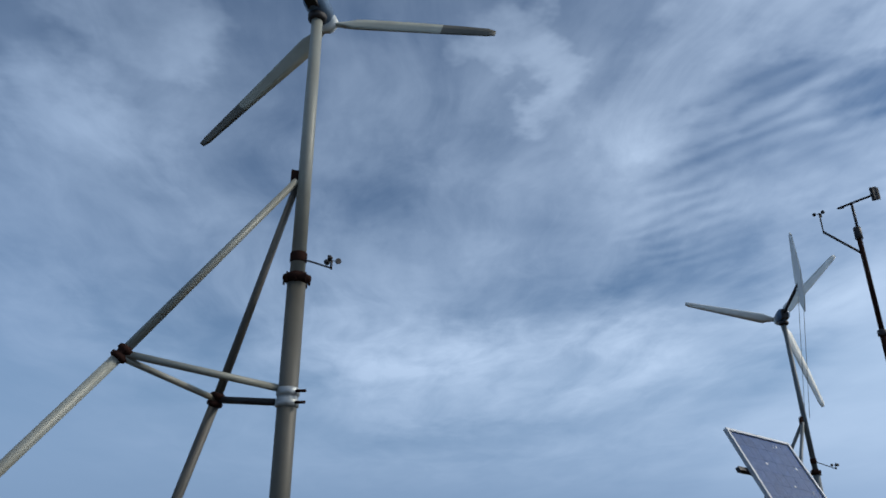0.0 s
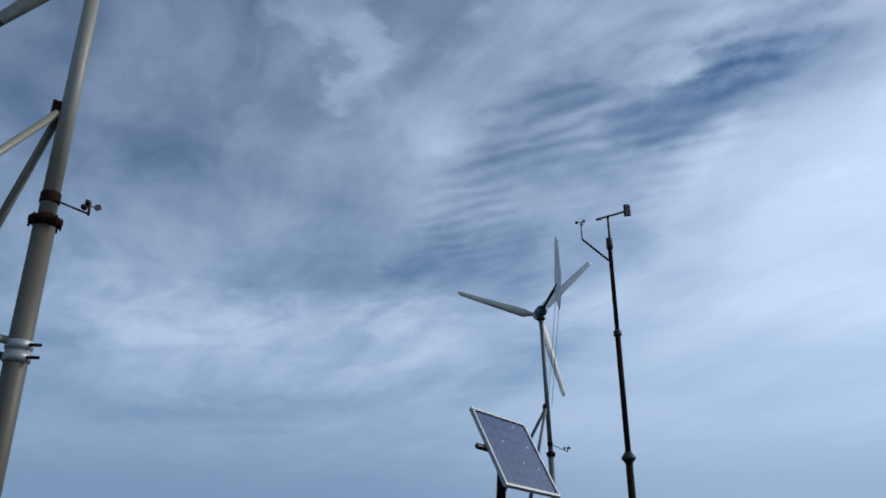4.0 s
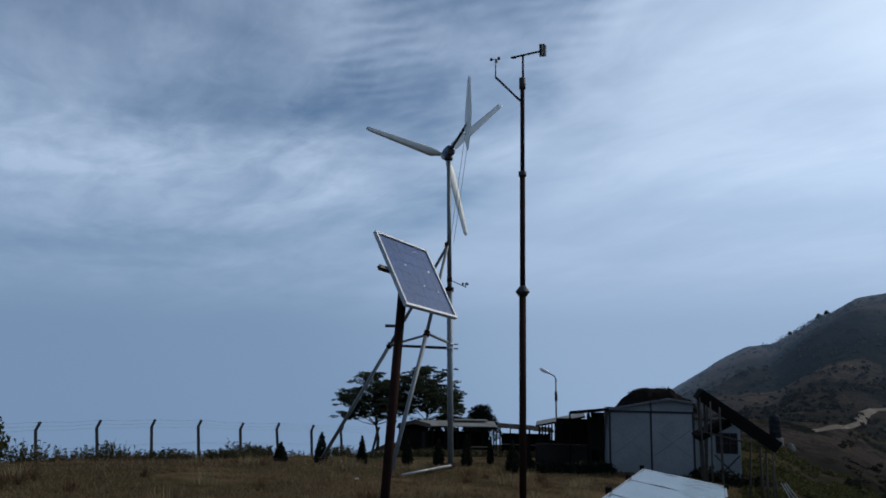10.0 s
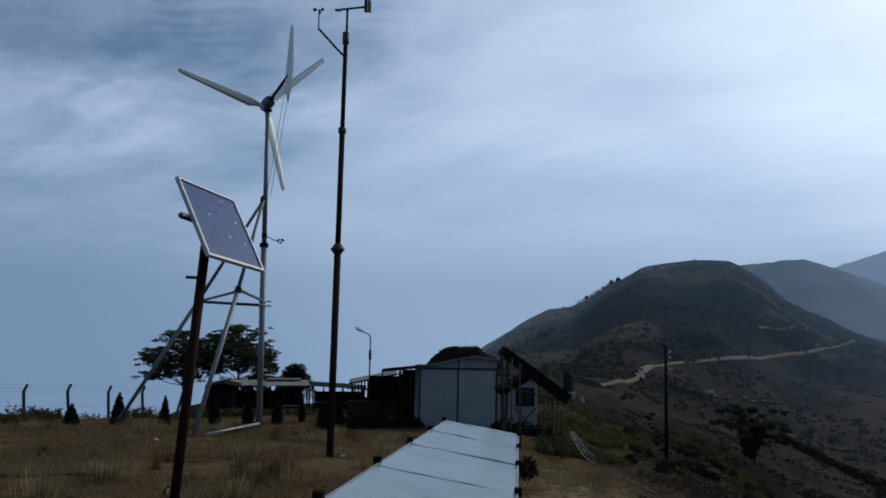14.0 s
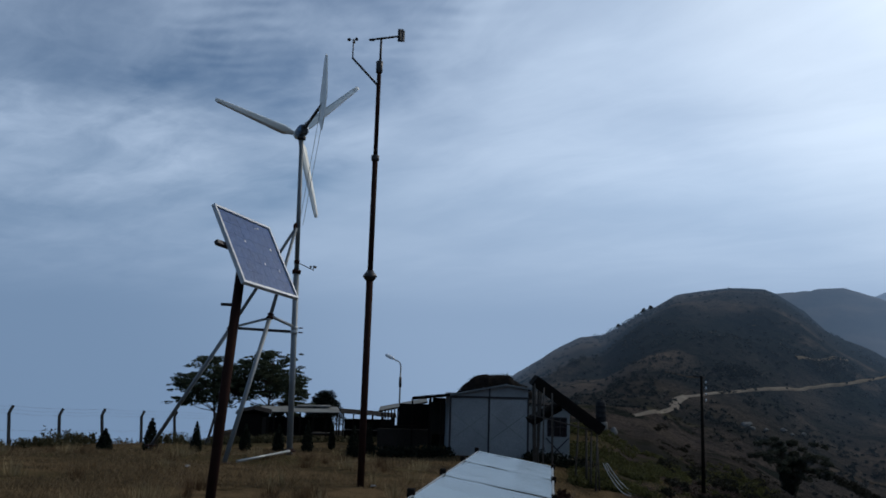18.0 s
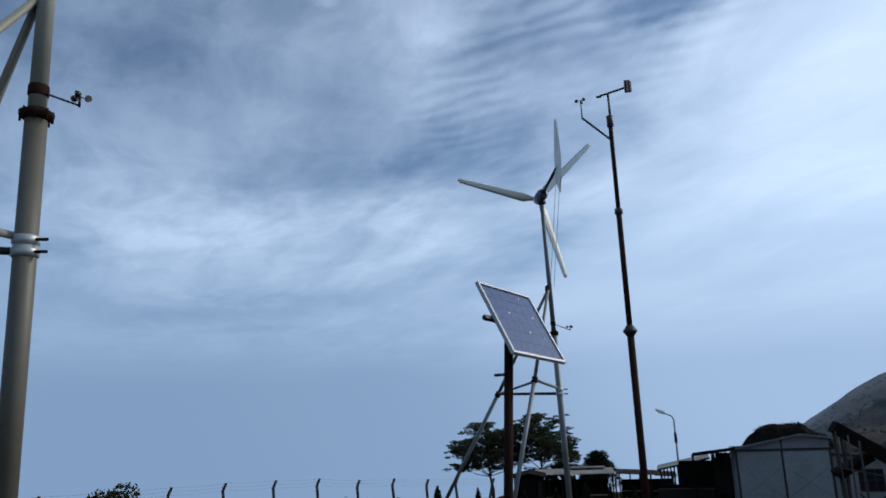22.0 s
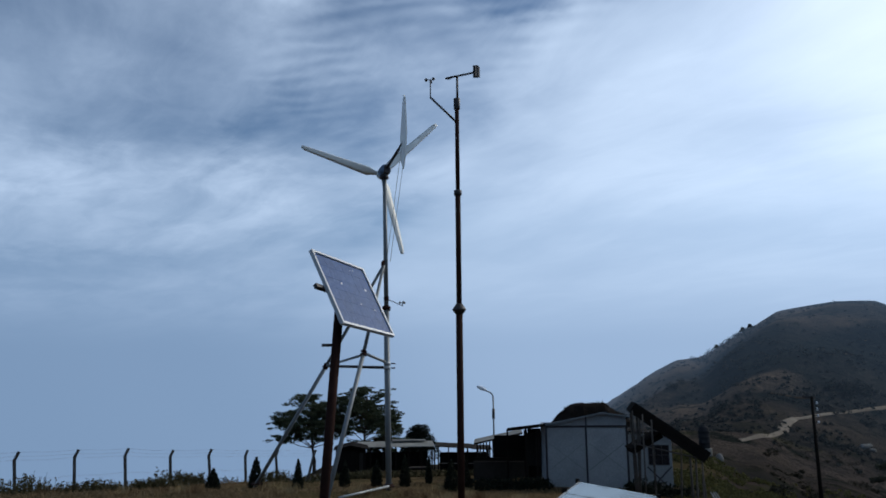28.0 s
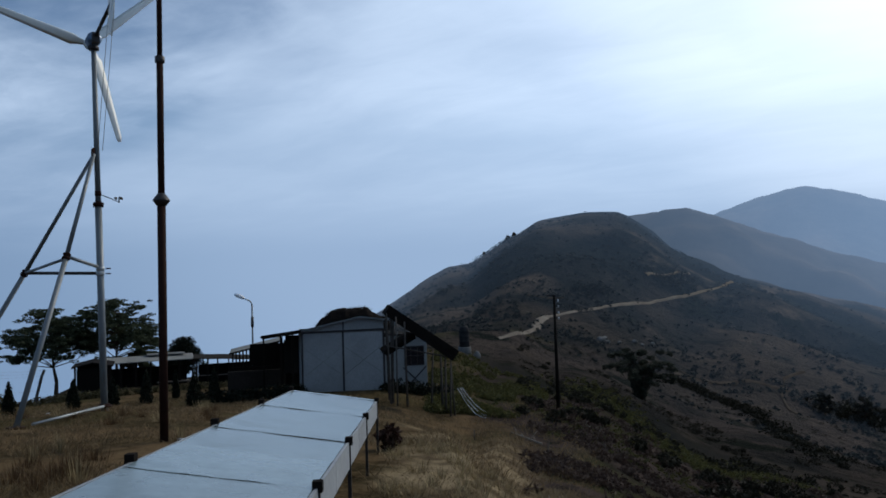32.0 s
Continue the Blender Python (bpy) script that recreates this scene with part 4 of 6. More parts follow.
# ---- storage shed ----
def shed():
    bl = Vector((28.9, 29.65, -5.7))
    rt = Vector((0.76, -0.65, 0))
    fw = Vector((0.65, 0.76, 0))
    t = thing("storage_shed", bl, "grey sheet-metal shed with wide double doors and gabled roof", "shed")
    W_, APEX = 4.38, 3.08
    upv = Vector((0, 0, 1))

    def P(a, d, z):
        return rt * a + fw * d + upv * z

    for a0, a1 in ((0.06, 2.12), (2.22, W_ - 0.06)):
        d = part("door", slab(B(), P((a0 + a1) / 2, 0, 1.53), rt * ((a1 - a0) / 2), fw * 0.03, upv * 1.6), M_WALLSHEET, t)
        part("cross_brace", bar(B(), P(a0 + 0.1, -0.035, 2.3), P(a1 - 0.1, -0.035, 0.9), 0.02, 0.045), M_BRACE_SHADEWALL, d)
        part("cross_brace", bar(B(), P(a0 + 0.1, -0.032, 0.9), P(a1 - 0.1, -0.032, 2.3), 0.02, 0.045), M_BRACE_SHADEWALL, d)
    for a in (0, 2.17, W_):
        part("door_post", bar(B(), P(a, 0, -0.2), P(a, 0, 3.2), 0.1, 0.1, rt), M_DARK, t)
    part("lintel", bar(B(), P(-0.05, -0.02, 3.19), P(W_ + 0.05, -0.02, 3.21), 0.12, 0.11), M_DARK, t)
    gable = B()
    pts = [(0, 3.25), (W_, 3.25), (W_, 3.68), (APEX, 3.88), (0, 3.29)]
    fr = [gable.verts.new(P(a, 0, z)) for a, z in pts]
    bk = [gable.verts.new(P(a, 0.06, z)) for a, z in pts]
    gable.faces.new(fr)
    gable.faces.new(bk[::-1])
    for i in range(5):
        j = (i + 1) % 5
        gable.faces.new((fr[j], fr[i], bk[i], bk[j]))
    part("gable", gable, M_WALLSHEET, t)
    part("wall", slab(B(), P(0, 2.0, 1.6), fw * 1.95, rt * 0.04, upv * 1.6), M_WALLSHEET, t)
    part("wall", slab(B(), P(W_, 2.0, 1.6), fw * 1.95, rt * 0.04, upv * 1.6), M_WALLSHEET, t)
    part("wall", slab(B(), P(W_ / 2, 4.0, 1.6), rt * W_ / 2, fw * 0.04, upv * 1.6), M_WALLSHEET, t)
    for a, b, za, zb in ((-0.02, APEX, 3.29, 3.9), (APEX, W_ + 0.2, 3.9, 3.68)):
        part("roof_sheet", slab(B(), P((a + b) / 2, 1.9, (za + zb) / 2 - 0.21), rt * ((b - a) / 2) + upv * ((zb - za) / 2), fw * 2.2 - upv * 0.26, upv * 0.025), M_WOODD, t)
    part("gable_post", bar(B(), P(W_ / 2, -0.05, 3.2), P(W_ / 2, -0.05, 3.74), 0.07, 0.06, rt), M_DARK, t)
    for a, b, za, zb in ((-0.05, APEX, 3.31, 3.93), (APEX, W_ + 0.22, 3.93, 3.71)):
        part("bargeboard", bar(B(), P(a, -0.33, za), P(b, -0.33, zb), 0.04, 0.09), M_FARPAINT, t)
    return t


shed()


# ---- foliage helpers ----
def leaf_mesh(name, clumps, mat, size=(0.10, 0.22), seed=1, flat=0.0):
    """One mesh of many small folded leaves; clumps of (centre, radii, number)."""
    rg = np.random.default_rng(seed)
    quads = []
    for c, rad, n in clumps:
        d = rg.normal(size=(n, 3))
        d /= np.linalg.norm(d, axis=1)[:, None]
        p = np.array(c) + d * np.array(rad) * rg.uniform(0.45, 1.0, (n, 1)) ** 0.6
        s = rg.uniform(size[0], size[1], (n, 1))
        a = rg.normal(size=(n, 3)) * (1, 1, 1 - flat)
        a /= np.linalg.norm(a, axis=1)[:, None]
        b = np.cross(a, rg.normal(size=(n, 3)))
        b /= np.linalg.norm(b, axis=1)[:, None] + 1e-9
        m = np.cross(a, b) * s * 0.18
        quads.append(np.stack([p - a * s, p + b * s * 0.4 + m, p + a * s, p - b * s * 0.4 + m], 1).reshape(-1, 3))
    verts = np.concatenate(quads)
    k = np.arange(0, len(verts), 4)
    faces = np.concatenate([np.stack([k, k + 1, k + 2], 1), np.stack([k, k + 2, k + 3], 1)]).tolist()
    verts = verts.tolist()
    me = bpy.data.meshes.new(name)
    me.from_pydata(verts, [], faces)
    me.update()
    me.materials.append(mat)
    return me


def leaf_material(name, base, other, trans=0.25):
    m = bpy.data.materials.new(name)
    m.use_nodes = True
    nt = m.node_tree
    p = nt.nodes["Principled BSDF"]
    p.inputs["Roughness"].default_value = 0.65
    p.inputs["Specular IOR Level"].default_value = 0.06
    g = nt.nodes.new("ShaderNodeNewGeometry")
    x = nt.nodes.new("ShaderNodeMix")
    x.data_type = "RGBA"
    x.inputs[6].default_value, x.inputs[7].default_value = (*base, 1), (*other, 1)
    nt.links.new(g.outputs["Random Per Island"], x.inputs[0])
    nt.links.new(x.outputs[2], p.inputs["Base Color"])
    t = nt.nodes.new("ShaderNodeBsdfTranslucent")
    nt.links.new(x.outputs[2], t.inputs[0])
    mix = nt.nodes.new("ShaderNodeMixShader")
    mix.inputs[0].default_value = trans
    nt.links.new(p.outputs[0], mix.inputs[1])
    nt.links.new(t.outputs[0], mix.inputs[2])
    nt.links.new(mix.outputs[0], nt.nodes["Material Output"].inputs[0])
    return m


M_LEAF = leaf_material("dark_leaves", (0.030, 0.040, 0.022), (0.066, 0.076, 0.046), 0.3)
M_PINE = leaf_material("conifer_leaves", (0.006, 0.009, 0.006), (0.012, 0.016, 0.010), 0.05)
M_BUSH = leaf_material("bush_leaves", (0.022, 0.026, 0.009), (0.05, 0.05, 0.02))
# paler leaf colours stand in for haze on distant trees
M_FARSCRUB = leaf_material("haze_tinted_scrub", (0.032, 0.037, 0.034), (0.06, 0.06, 0.052), 0.4)
M_BAMBOO = leaf_material("bamboo_leaves", (0.032, 0.038, 0.028), (0.06, 0.064, 0.048), 0.4)
M_WEED = leaf_material("dry_weeds", (0.03, 0.03, 0.014), (0.075, 0.065, 0.034))
M_DRY = leaf_material("dry_grass", (0.066, 0.047, 0.026), (0.22, 0.155, 0.085), 0.4)
M_BROWN = leaf_material("dead_leaves", (0.05, 0.024, 0.016), (0.03, 0.018, 0.013), 0.1)
M_BRUSH = leaf_material("dry_brush", (0.032, 0.022, 0.019), (0.092, 0.064, 0.050), 0.2)
M_SCRUB = leaf_material("hill_scrub", (0.012, 0.013, 0.009), (0.032, 0.028, 0.017), 0.1)
M_GREEN = leaf_material("green_slope_plants", (0.030, 0.034, 0.013), (0.105, 0.100, 0.036), 0.3)
M_BARK = material("bark", (0.07, 0.055, 0.042), 0.95, 0.0, (0.04, 0.032, 0.026), 14, 2)
M_CONC = material("concrete_post", (0.06, 0.06, 0.06), 0.9, 0.0, (0.035, 0.035, 0.035), 20, 2)
M_WIRE = material("fence_wire", (0.14, 0.15, 0.17), 0.6, 0.3, (0.1, 0.1, 0.11), 20, 2)
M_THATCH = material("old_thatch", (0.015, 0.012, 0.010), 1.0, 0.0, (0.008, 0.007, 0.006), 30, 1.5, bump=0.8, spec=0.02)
M_PALEROOF = material("pale_roof_sheet", (0.24, 0.24, 0.22), 0.7, 0.0, (0.14, 0.135, 0.12), 6, 0.6)
# near-black base colour paints the deep shade under roofs into these walls
M_SHADEWALL = material("shade_black_wall", (0.009, 0.008, 0.007), 0.9, 0.0, (0.006, 0.0055, 0.005), 8, 0.8)
M_PALEWALL = material("pale_plaster", (0.17, 0.17, 0.16), 0.85, 0.0, (0.1, 0.095, 0.085), 8, 0.8)
M_DULLWALL = material("dull_plaster", (0.032, 0.028, 0.024), 0.9, 0.0, (0.018, 0.016, 0.014), 8, 0.8)
M_TANK = material("black_tank_plastic", (0.016, 0.016, 0.018), 0.7, 0.0, (0.05, 0.05, 0.05), 10, 2)
M_PIPE = material("pale_hose", (0.4, 0.44, 0.47), 0.5, 0.0, (0.25, 0.27, 0.29), 20, 3)
M_ROAD = material("dirt_road", (0.21, 0.18, 0.145), 1.0, 0.0, (0.095, 0.08, 0.064), 1.0, 0.12, object_space=False, spec=0.05)
M_TERRACE = material("bare_terrace_soil", (0.085, 0.07, 0.056), 1.0, 0.0, (0.04, 0.033, 0.027), 0.8, 0.12, object_space=False, spec=0.0)
M_GLASS = material("window_dark_glass", (0.012, 0.014, 0.018), 0.12, 0.0, (0.02, 0.02, 0.025), 10, 2, bump=0.0)


def gz(x, y):
    return height(x, y)


def on(x, y, dz=0.0):
    return Vector((x, y, height(x, y) + dz))


# ---- fence along the field's far edge ----
def fence():
    start, step = Vector((2.1, 38.0)), Vector((2.643, 1.177))
    o = on(start.x, start.y)
    t = thing("fence", o, "wire fence on bent-topped dark concrete posts along dry weeds", "fence")
    cols = []
    for i in range(-9, 9):
        x, y = start.x + step.x * i, start.y + step.y * i
        rnd = random.Random(50 + i)
        b = on(x, y, -0.2)
        top = Vector((x + rnd.uniform(-0.04, 0.04), y, interp(i, [(-9, -2.3), (-3, -2.6), (0, -2.93), (2, -3.12), (6, -4.15), (11, -5.3)]) + rnd.uniform(-0.05, 0.05)))
        if i == 8:
            top += Vector((0.55, -0.2, 0.0))
        bend = Vector((top.x - 0.16, top.y, top.z - 0.36))
        bm = bar(B(), b - o, bend - o, 0.13, 0.13, (0, 1, 0))
        post = part("post", bm, M_CONC, t)
        part("post_arm", bar(B(), bend - o - Vector((0.01, 0, 0.04)), top - o, 0.12, 0.12, (0, 1, 0)), M_CONC, post)
        cols.append((b, bend, top))
    levels = [0.55, 1.0]
    for a, b in zip(cols, cols[1:]):
        for lv in levels + [1.2, 1.4]:
            pa = a[0].lerp(a[1], lv) if lv <= 1 else a[1].lerp(a[2], (lv - 1) / 0.4 * 0.95)
            pb = b[0].lerp(b[1], lv) if lv <= 1 else b[1].lerp(b[2], (lv - 1) / 0.4 * 0.95)
            mid = (pa + pb) / 2 - Vector((0, 0, 0.05))
            bm = tube(B(), pa - o, mid - o, 0.004, seg=4, cap=False)
            tube(bm, mid - o, pb - o, 0.004, seg=4, cap=False)
            part("wire", bm, M_WIRE, t)
    return t


fence()


# ---- small conifers before the fence ----
def conifer(x, y, tall, wide, seed):
    b = on(x, y)
    t = thing("conifer_shrub", b, "small dark clipped conical conifer shrub in dry grass", "shrub", "clipped conifers")
    part("trunk", tube(B(), (0, 0, -0.1), (0, 0, tall * 0.7), 0.04, 0.015, seg=8), M_BARK, t)
    cl = []
    for k in range(9):
        s = k / 8
        r = wide * (1 - s) ** 0.8 * (0.75 + 0.25 * min(1, s * 6)) + 0.05
        cl.append(((0, 0, tall * (0.08 + 0.88 * s)), (r, r, tall * 0.09), int(40 + 220 * (1 - s))))
    ob = new("foliage", leaf_mesh("foliage", cl, M_PINE, (0.05, 0.1), seed))
    ob.parent = t
    return t


for i, (x, y, tall, wide) in enumerate([(12.1, 34.4, 0.95, 0.36), (13.1, 31.85, 1.4, 0.36), (16.5, 34.7, 1.45, 0.3), (20.5, 37.1, 1.4, 0.36), (22.1, 36.3, 1.4, 0.36), (23.4, 35.4, 1.7, 0.36), (21.9, 29.1, 1.5, 0.42), (25.2, 32.2, 1.75, 0.38), (25.9, 36.6, 1.5, 0.2)]):
    conifer(x, y, tall, wide, 100 + i)


# ---- bush and tall weeds at the field's edge ----
def bush(x, y, rx, rz, mat, label, seed, n=1500, size=(0.07, 0.16), kind_="bush"):
    b = on(x, y)
    t = thing(kind_, b, label, kind_)
    st = B()
    rnd = random.Random(seed)
    for k in range(9):
        a = rnd.uniform(0, 6.28)
        tube(st, (0.1 * math.cos(a), 0.1 * math.sin(a), -0.1), (rx * 0.6 * math.cos(a), rx * 0.6 * math.sin(a), rz * rnd.uniform(0.6, 1.3)), 0.03, 0.01, seg=5)
    part("stems", st, M_BARK, t)
    cl = []
    m = 16 if kind_ == "bush" else 60
    for k in range(m):
        a, s = rnd.uniform(0, 6.28), rnd.uniform(0.35, 1.45)
        q = rnd.uniform(0, 0.8) ** 0.7 * (1.0 if kind_ == "bush" else 1.25 - 0.65 * s)
        w = 0.42 if kind_ == "bush" else 0.34
        cl.append(((rx * q * math.cos(a), rx * q * math.sin(a), rz * s), (rx * w, rx * w, rz * w * 0.85), n // m))
    ob = new("foliage", leaf_mesh("foliage", cl, mat, size, seed))
    ob.parent = t
    return t


bush(-0.4, 34.6, 1.45, 1.3, M_BUSH, "rounded olive-green bush by the fence", 7, 2600)


def weeds():
    rg = random.Random(21)
    verts, faces = [], []

    def stalk(x, y, tall, w):
        z = height(x, y) - 0.05
        lean = Vector((rg.uniform(-0.2, 0.2), rg.uniform(-0.2, 0.2), 0)) * tall
        top = Vector((x, y, z + tall)) + lean
        k = len(verts)
        verts.extend([(x - w, y, z), (x + w, y, z), (top.x + w * 0.4, top.y, top.z), (top.x - w * 0.4, top.y, top.z)])
        faces.append((k, k + 1, k + 2, k + 3))
        for q in range(rg.randint(5, 11)):
            s = rg.uniform(0.25, 1.0)
            p = Vector((x, y, z)).lerp(top, s)
            d = Vector((rg.uniform(-1, 1), rg.uniform(-1, 1), rg.uniform(-0.3, 0.8))).normalized() * rg.uniform(0.08, 0.2)
            n = Vector((rg.uniform(-1, 1), rg.uniform(-1, 1), rg.uniform(-1, 1))).normalized() * 0.05
            k = len(verts)
            verts.extend([tuple(p), tuple(p + d * 0.5 + n), tuple(p + d), tuple(p + d * 0.5 - n)])
            faces.append((k, k + 1, k + 2, k + 3))

    for i in range(3600):
        u = rg.uniform(-13, 13)
        x, y = 2.1 + 2.643 * u * 0.8 + rg.gauss(0, 0.4), 38.0 + 1.177 * u * 0.8 + rg.gauss(-0.9, 0.7)
        dens = noise.noise(Vector((x * 0.45, y * 0.3, 3.3)))
        if dens < -0.12:
            continue
        left_ = 1.0 if x < 6 else 0.6
        stalk(x, y, rg.uniform(0.3, 0.85 + 1.0 * max(dens, 0)) * left_, 0.012)
    me = bpy.data.meshes.new("weeds")
    me.from_pydata(verts, [], faces)
    me.materials.append(M_WEED)
    return tagged(new("weeds", me), "tall seedy weeds along the wire fence", "weeds", kind="stuff")


weeds()


# ---- trees ----
def limb(bm, pts, r0, r1, seg=8):
    n = len(pts) - 1
    for i in range(n):
        tube(bm, pts[i], pts[i + 1], r0 + (r1 - r0) * i / n, r0 + (r1 - r0) * (i + 1) / n, seg, cap=(i in (0, n - 1)))


def tree(x, y, tall, spread, layers, seed, label, mat, per=150, low=0.35, forks=9, size=(0.13, 0.3), lean=(0, 0)):
    b = on(x, y, -0.2)
    t = thing("tree", b, label, "tree")
    rnd = random.Random(seed)
    tr = B()
    top = Vector((lean[0], lean[1], tall * 0.72))
    mid = Vector((lean[0] * 0.3 + rnd.uniform(-0.2, 0.2), lean[1] * 0.3, tall * 0.36))
    limb(tr, [Vector((0, 0, -0.2)), mid, top], 0.26 * tall / 10, 0.09)
    part("trunk", tr, M_BARK, t)
    clumps = []
    for k in range(forks):
        s = low + (1 - low) * (k + 0.5) / forks
        a = k * 2.4 + rnd.uniform(-0.4, 0.4)
        base = mid.lerp(top, min(1, max(0, (s - 0.3) * 1.3)))
        reach = spread * rnd.uniform(0.65, 1.0) * (1 - 0.35 * max(0, s - 0.5))
        end = Vector((lean[0] + reach * math.cos(a), lean[1] + reach * math.sin(a), tall * s + rnd.uniform(0, 0.5)))
        elbow = base.lerp(end, 0.5) + Vector((0, 0, rnd.uniform(-0.2, 0.5)))
        lb = B()
        limb(lb, [base, elbow, end], 0.09, 0.025, 6)
        part("limb", lb, M_BARK, t)
        for q in range(layers):
            p = base.lerp(end, rnd.uniform(0.45, 1.05)) + Vector((rnd.uniform(-0.22, 0.22) * spread, rnd.uniform(-0.22, 0.22) * spread, rnd.uniform(-0.12, 0.2) * spread))
            w = rnd.uniform(0.45, 1.1) * spread * 0.24
            clumps.append((tuple(p), (w, w, w * 0.4), per))
            clumps.append((tuple(p + Vector((rnd.uniform(-1, 1), rnd.uniform(-1, 1), rnd.uniform(-0.3, 0.5))) * w * 1.2), (w * 0.6, w * 0.6, w * 0.4), per // 2))
    ob = new("crown", leaf_mesh("crown", clumps, mat, size, seed, 0.5))
    ob.parent = t
    return t


def umbrella_tree(x, y, tall, spread, lift, n, seed, label, lean=(0, 0)):
    """Spreading tree: a forked trunk, long bare limbs and flat pads of leaves with gaps of sky."""
    b = on(x, y, -0.2)
    t = thing("tree", b, label, "tree")
    rnd = random.Random(seed)
    fork = Vector((lean[0] * 0.3, lean[1] * 0.3, tall * 0.32))
    lead = Vector((lean[0] + 0.2, lean[1], tall * 0.82))
    tr = B()
    limb(tr, [Vector((0, 0, -0.2)), Vector((lean[0] * 0.1 + 0.12, 0, tall * 0.16)), fork, lead], 0.24, 0.06)
    part("trunk", tr, M_BARK, t)
    clumps = []
    for k in range(n):
        a = k * 2.4 + rnd.uniform(-0.5, 0.5)
        q = math.sqrt((k + 0.5) / n)
        crown = tall * (lift + (1 - lift) * (1 - q * q) ** 0.55)
        z = crown - tall * (1 - lift) * rnd.random() * (0.8 if q < 0.8 else 0.35)
        end = Vector((lean[0] + spread * q * math.cos(a), lean[1] + spread * q * math.sin(a), z))
        rise = min(max((z - 0.38 * spread * q) / tall, 0.32), 0.8)
        root = fork.lerp(lead, (rise - 0.32) / 0.5)
        elbow = root.lerp(end, 0.5) + Vector((rnd.uniform(-0.3, 0.3), rnd.uniform(-0.3, 0.3), rnd.uniform(-0.35, 0.25)))
        lb = B()
        limb(lb, [root, elbow, end], 0.06, 0.018, 5)
        part("limb", lb, M_BARK, t)
        for m in range(11):
            p = end + Vector((rnd.gauss(0, 0.6), rnd.gauss(0, 0.6), rnd.gauss(0, 0.3)))
            w = rnd.uniform(0.25, 0.68)
            clumps.append((tuple(p), (w, w, w * 0.3), int(48 * w + 18)))
        for m in range(2):
            p = elbow.lerp(end, rnd.uniform(0.3, 0.9)) + Vector((0, 0, rnd.uniform(0, 0.25)))
            clumps.append((tuple(p), (0.35, 0.35, 0.14), 24))
    ob = new("crown", leaf_mesh("crown", clumps, M_LEAF, (0.07, 0.19), seed, 0.55))
    ob.parent = t
    return t


umbrella_tree(38.7, 77.0, 9.1, 4.3, 0.50, 56, 31, "broad flat-topped tree with airy dark crown", (-0.6, 0.4))
umbrella_tree(43.7, 74.5, 9.8, 4.3, 0.44, 60, 35, "tall open-branched tree with layered dark foliage", (0.2, -0.1))
bush(65.0, 94.0, 3.3, 3.6, M_PINE, "dense round dark tree behind the pavilion", 38, 15000, (0.10, 0.24), "tree")
tree(48.0, 77.0, 4.5, 1.7, 5, 39, "small dark tree behind the huts", M_LEAF, 160, 0.3, 8)


# ---- street lamp ----
def street_lamp():
    x, y = 34.4, 40.5
    b = on(x, y)
    t = thing("street_lamp", b, "grey street lamp with curved arm and white head", "street lamp")
    z = -1.15 - b.z
    part("pole", tube(B(), (0, 0, -0.2), (0, 0, z), 0.075, 0.055, seg=12), M_FARPAINT, t)
    part("sleeve", tube(B(), (0, 0, z - 1.5), (0, 0, z - 0.8), 0.1, seg=12), M_DARK, t)
    arm = B()
    d = Vector((-0.78, 0.62, 0))
    pts = [Vector((0, 0, z)), Vector((0, 0, z + 0.2)) + d * 0.06, Vector((0, 0, z + 0.33)) + d * 0.2, Vector((0, 0, z + 0.48)) + d * 0.55]
    limb(arm, pts, 0.05, 0.04, 10)
    part("arm", arm, M_FARPAINT, t)
    head = lathe(B(), pts[-1] - d * 0.08, d + Vector((0, 0, 0.45)), [(0, 0.05), (0.1, 0.1), (0.35, 0.14), (0.6, 0.12), (0.75, 0.05)], 14)
    part("lamp_head", head, M_LAMP, t, "white lamp head")
    return t


street_lamp()

# ---- shed surroundings ----
SB = Vector((28.9, 29.65, -5.7))
SR, SF, SU = Vector((0.76, -0.65, 0)), Vector((0.65, 0.76, 0)), Vector((0, 0, 1))


def S(a, d, z):
    """A place by the shed: along its front, behind it, above its floor."""
    return SB + SR * a + SF * d + SU * z


def lean_to():
    o = S(-1.0, 2, 0)
    t = thing("lean_to", o, "dark open lean-to with a hanging screen beside the shed", "shelter")
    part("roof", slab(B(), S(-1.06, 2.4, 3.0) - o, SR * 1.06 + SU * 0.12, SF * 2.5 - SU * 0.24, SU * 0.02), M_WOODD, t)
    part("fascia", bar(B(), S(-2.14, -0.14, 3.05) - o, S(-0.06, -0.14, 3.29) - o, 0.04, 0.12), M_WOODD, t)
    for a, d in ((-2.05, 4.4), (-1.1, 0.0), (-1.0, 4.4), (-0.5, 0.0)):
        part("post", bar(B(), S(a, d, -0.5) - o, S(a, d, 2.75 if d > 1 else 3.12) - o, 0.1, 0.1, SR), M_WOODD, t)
    # back wall and screen carry the lean-to's inner shade in their colour
    part("back_wall", slab(B(), S(-0.4, 4.7, 1.2) - o, SR * 0.4, SF * 0.05, SU * 1.6), M_SHADEWALL, t)
    # dark material on the panel imitates shadow under the roof
    part("panel", slab(B(), S(-0.5, 3.2, 1.7) - o, SR * 0.42, SF * 0.03, SU * 0.95), M_DULLWALL, t, "metal sheet panel with the lean-to's shade in its colour")
    part("screen", slab(B(), S(-1.8, 5.4, 1.72) - o, SR * 1.07, SF * 0.04, SU * 0.63), M_SHADEWALL, t, "dark hanging screen")
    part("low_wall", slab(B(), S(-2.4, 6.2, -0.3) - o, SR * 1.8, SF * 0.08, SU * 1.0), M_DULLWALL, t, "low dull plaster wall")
    return t


lean_to()


